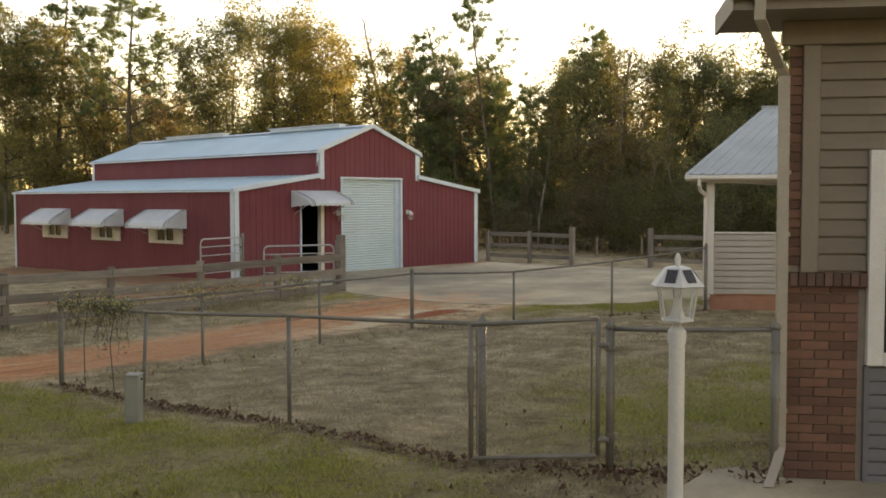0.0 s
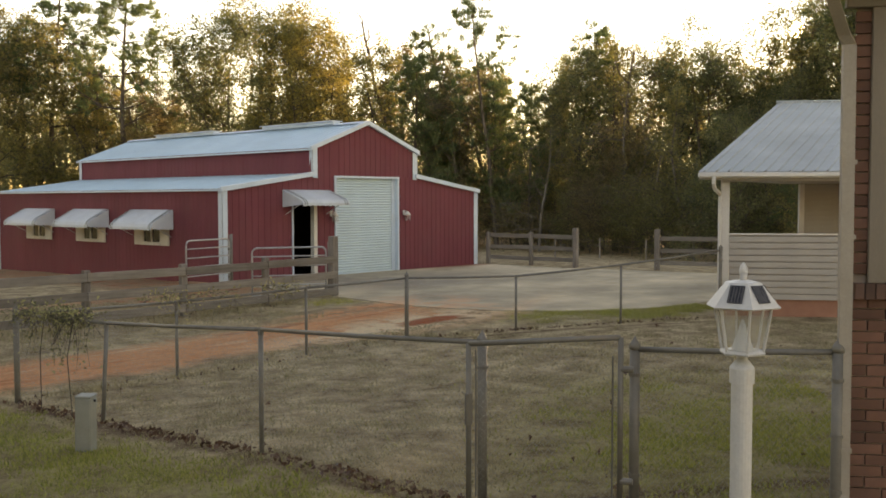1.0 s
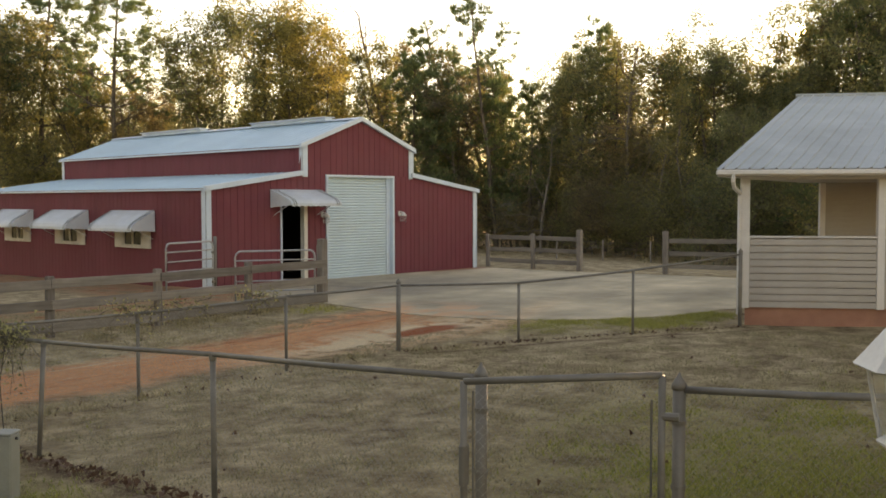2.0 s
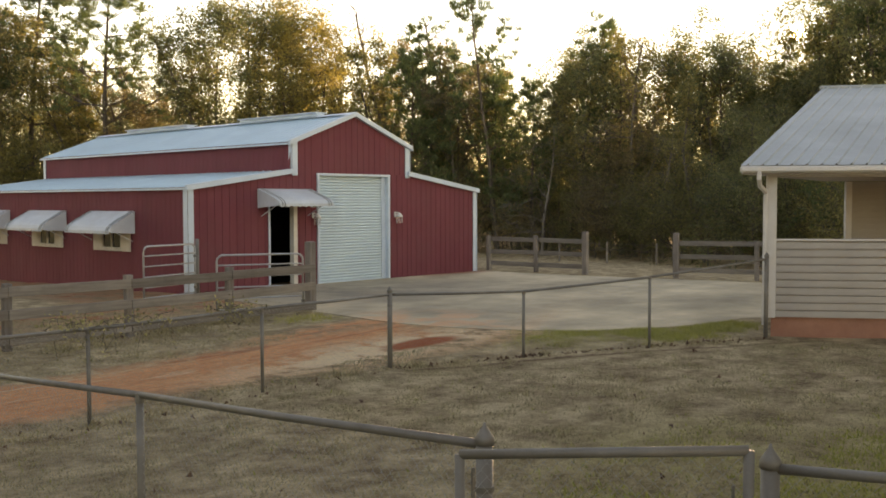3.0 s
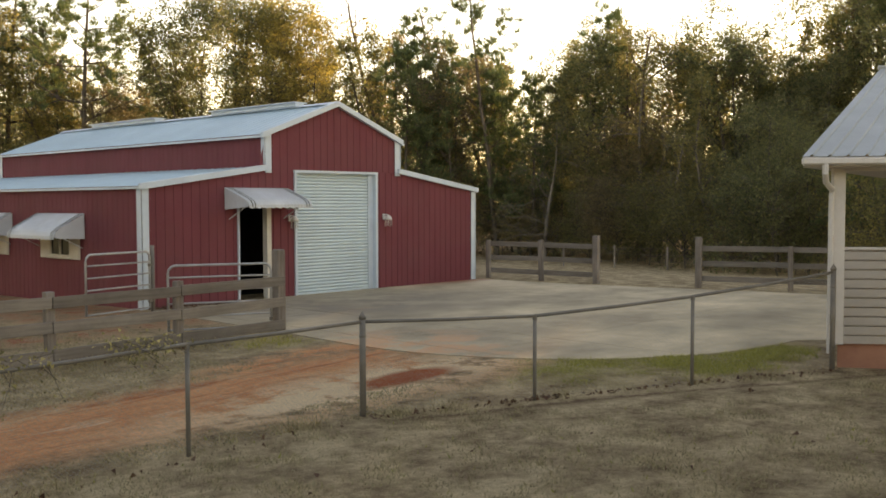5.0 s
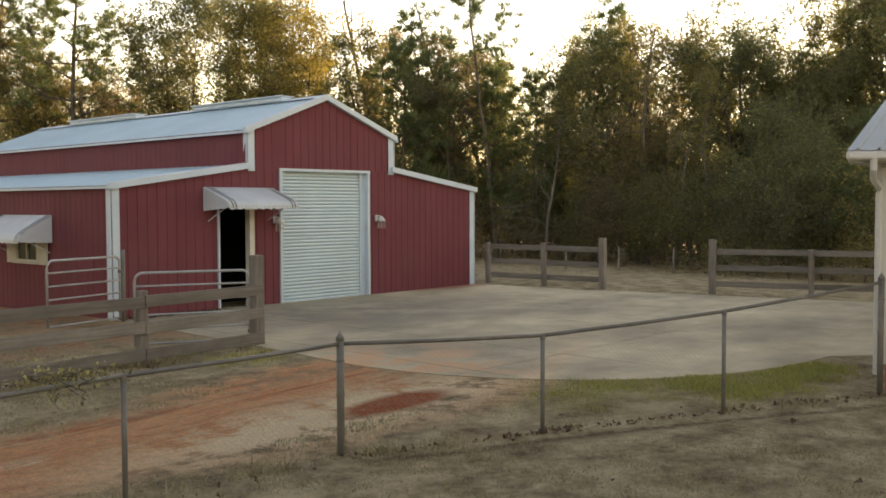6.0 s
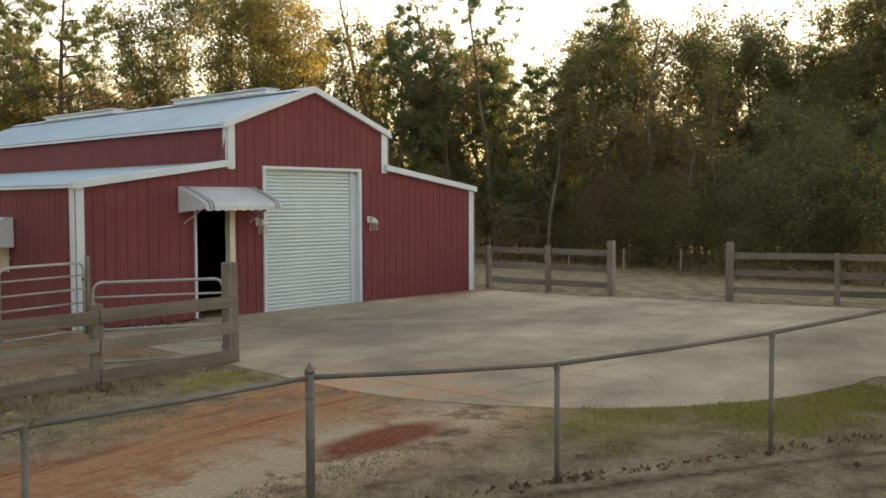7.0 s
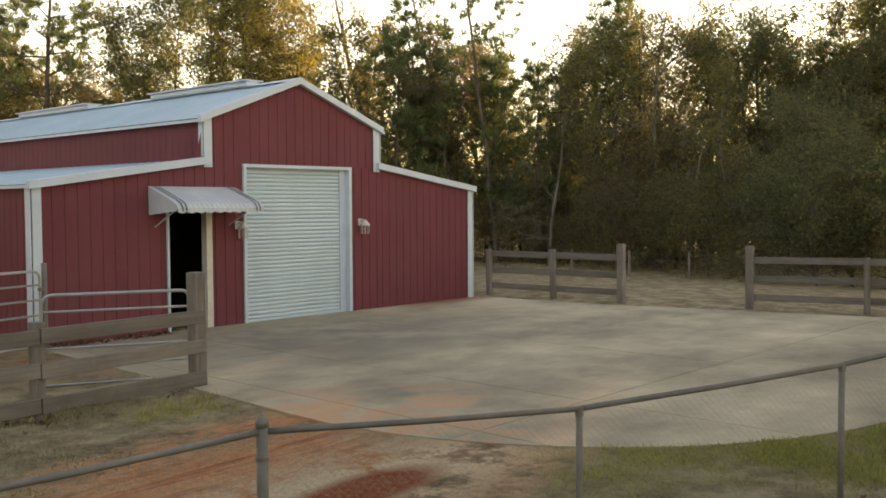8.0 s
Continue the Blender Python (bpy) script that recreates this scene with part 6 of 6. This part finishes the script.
def grass(name, mat, label, count, seed, want, tall, area=None):
    """Grass blades, each one leaning triangle, sown where want(x, y) allows."""
    r = np.random.default_rng(seed)
    x, y = r.uniform(-24, -1.5, count), -24 + 22.5 * r.random(count) ** 1.25
    if area:
        x, y = r.uniform(area[0], area[1], count), r.uniform(area[2], area[3], count)
    keep = np.array([r.random() < want(a, b) for a, b in zip(x, y)])
    x, y = x[keep], y[keep]
    z = np.array([ground_z(a, b) + 0.035 * (noise.noise((a * 0.6, b * 0.6, 0)) + 0.6 * noise.noise((a * 1.7, b * 1.7, 3))) for a, b in zip(x, y)]) - 0.012
    n = len(x)
    h = tall * r.uniform(0.5, 1.3, n)
    a = r.uniform(0, 6.283, n)
    lean = r.normal(size=(n, 2)) * h[:, None] * 0.55
    w = r.uniform(0.006, 0.013, n)
    v = np.zeros((n, 3, 3))
    v[:, 0] = np.stack([x - w * np.cos(a), y - w * np.sin(a), z], 1)
    v[:, 1] = np.stack([x + w * np.cos(a), y + w * np.sin(a), z], 1)
    v[:, 2] = np.stack([x + lean[:, 0], y + lean[:, 1], z + h], 1)
    me = bpy.data.meshes.new(name)
    me.vertices.add(3 * n)
    me.vertices.foreach_set("co", v.ravel())
    me.loops.add(3 * n)
    me.loops.foreach_set("vertex_index", np.arange(3 * n, dtype=np.int32))
    me.polygons.add(n)
    me.polygons.foreach_set("loop_start", np.arange(0, 3 * n, 3, dtype=np.int32))
    me.update(calc_edges=True)
    tagged(part(name, me, mat), label, "grass", kind="stuff")


def off_slab(x, y):
    if x > -4.7 and y > -13.4 + 0.0 * x and (y + 13.4) > 0.0 and y > -8.0 - 4.55 * (1 - max(0.0, 1 - ((x + 4.5) / 5.2) ** 0.59 if x > -4.5 else 1.0) ** 1.9):
        return False
    u = (x + 14.135) * 0.55 - (y + 20.97) * 0.835
    v = (x + 14.135) * 0.835 + (y + 20.97) * 0.55
    if u > -1.0 + 0.5 * min(0.0, v + 0.5) and v < 0.35 or (u > 1.2 and v > -0.3 and v < 7):
        return False
    return True


def on_track(x, y):
    return abs(y + 9.0 + 0.02 * x + 0.5 * noise.noise((x * 0.7, y * 0.7, 4))) < 1.25 and x < -4.6


def green_near(x, y):
    """How far the plan has green grass at a place: by the front fence, the gate, the slab's edge and the fence end."""
    near = max(smoothstep(-14.9, -15.8, x), smoothstep(1.3, 0.5, math.hypot((x + 10.3) / 3.6, (y + 19.6) / 3.0)))
    near = max(near, 0.9 * smoothstep(1.3, 0.6, math.hypot((x + 3.9) / 1.5, (y + 11.2) / 1.0)), smoothstep(1.3, 0.6, math.hypot((x + 1.9) / 2.0, (y + 12.4) / 0.8)))
    return max(near, 0.5 * smoothstep(1.3, 0.5, math.hypot((x + 5.0) / 0.9, (y + 6.2) / 0.7)))


def dry_want(x, y):
    if not off_slab(x, y) or on_track(x, y):
        return 0
    return (0.12 + 0.88 * smoothstep(-0.35, 0.35, noise.noise((x * 1.6, y * 1.6, 9)) + 0.5 * noise.noise((x * 4.5, y * 4.5, 3)))) * (1 - 0.45 * green_near(x, y))


def green_want(x, y):
    if not off_slab(x, y) or on_track(x, y):
        return 0
    return min(1, (0.012 + green_near(x, y)) * (0.12 + 0.88 * smoothstep(-0.3, 0.3, noise.noise((x * 0.9, y * 0.9, 2)) + 0.4 * noise.noise((x * 3, y * 3, 7)))))


grass("dry_grass", DRY_BLADE, "dormant straw-brown lawn grass", 560000, 21, dry_want, 0.04)
grass("green_grass", GREEN_BLADE, "green lawn grass in patches", 800000, 22, green_want, 0.05)



def weed_want(x, y):
    if on_track(x, y):
        return 0
    line = max(math.exp(-((y + 5.15) / 0.45) ** 2) if x < -4.55 else 0.0, math.exp(-((y + 10.75 + 0.1 * max(0.0, x + 10.2)) / 0.14) ** 2) * 0.7 if x < -8 else 0.0)
    line = max(line, math.exp(-((y + 12.0 + 0.53 * (x + 6.2)) / 0.12) ** 2) * 0.6 if -8 < x < -2 else 0.0)
    return line * smoothstep(-0.1, 0.4, noise.noise((x * 1.5, y * 1.5, 12)))


grass("weeds", DRY_BLADE, "dead grey-brown weeds along the fences", 160000, 31, weed_want, 0.13, (-16, -2, -13.8, -4.2))
grass("green_tufts", GREEN_BLADE, "green tufts of weeds by the fence end", 1500, 32, lambda x, y: smoothstep(1.2, 0.4, math.hypot((x + 5.1) / 1.1, (y + 5.9) / 0.6)), 0.10, (-6.4, -4.75, -6.7, -5.1))


def slab_strip_want(x, y):
    if not off_slab(x, y):
        return 0
    strip = max(smoothstep(1.3, 0.6, math.hypot((x + 3.6) / 1.5, (y + 11.3) / 1.0)), smoothstep(1.3, 0.6, math.hypot((x + 1.9) / 2.0, (y + 12.6) / 0.8)))
    return strip * smoothstep(-0.3, 0.3, noise.noise((x * 1.3, y * 1.3, 15)))


grass("green_strip", GREEN_BLADE, "green grass along the edge of the concrete apron", 60000, 33, slab_strip_want, 0.06, (-5.6, 0.2, -13.6, -9.8))
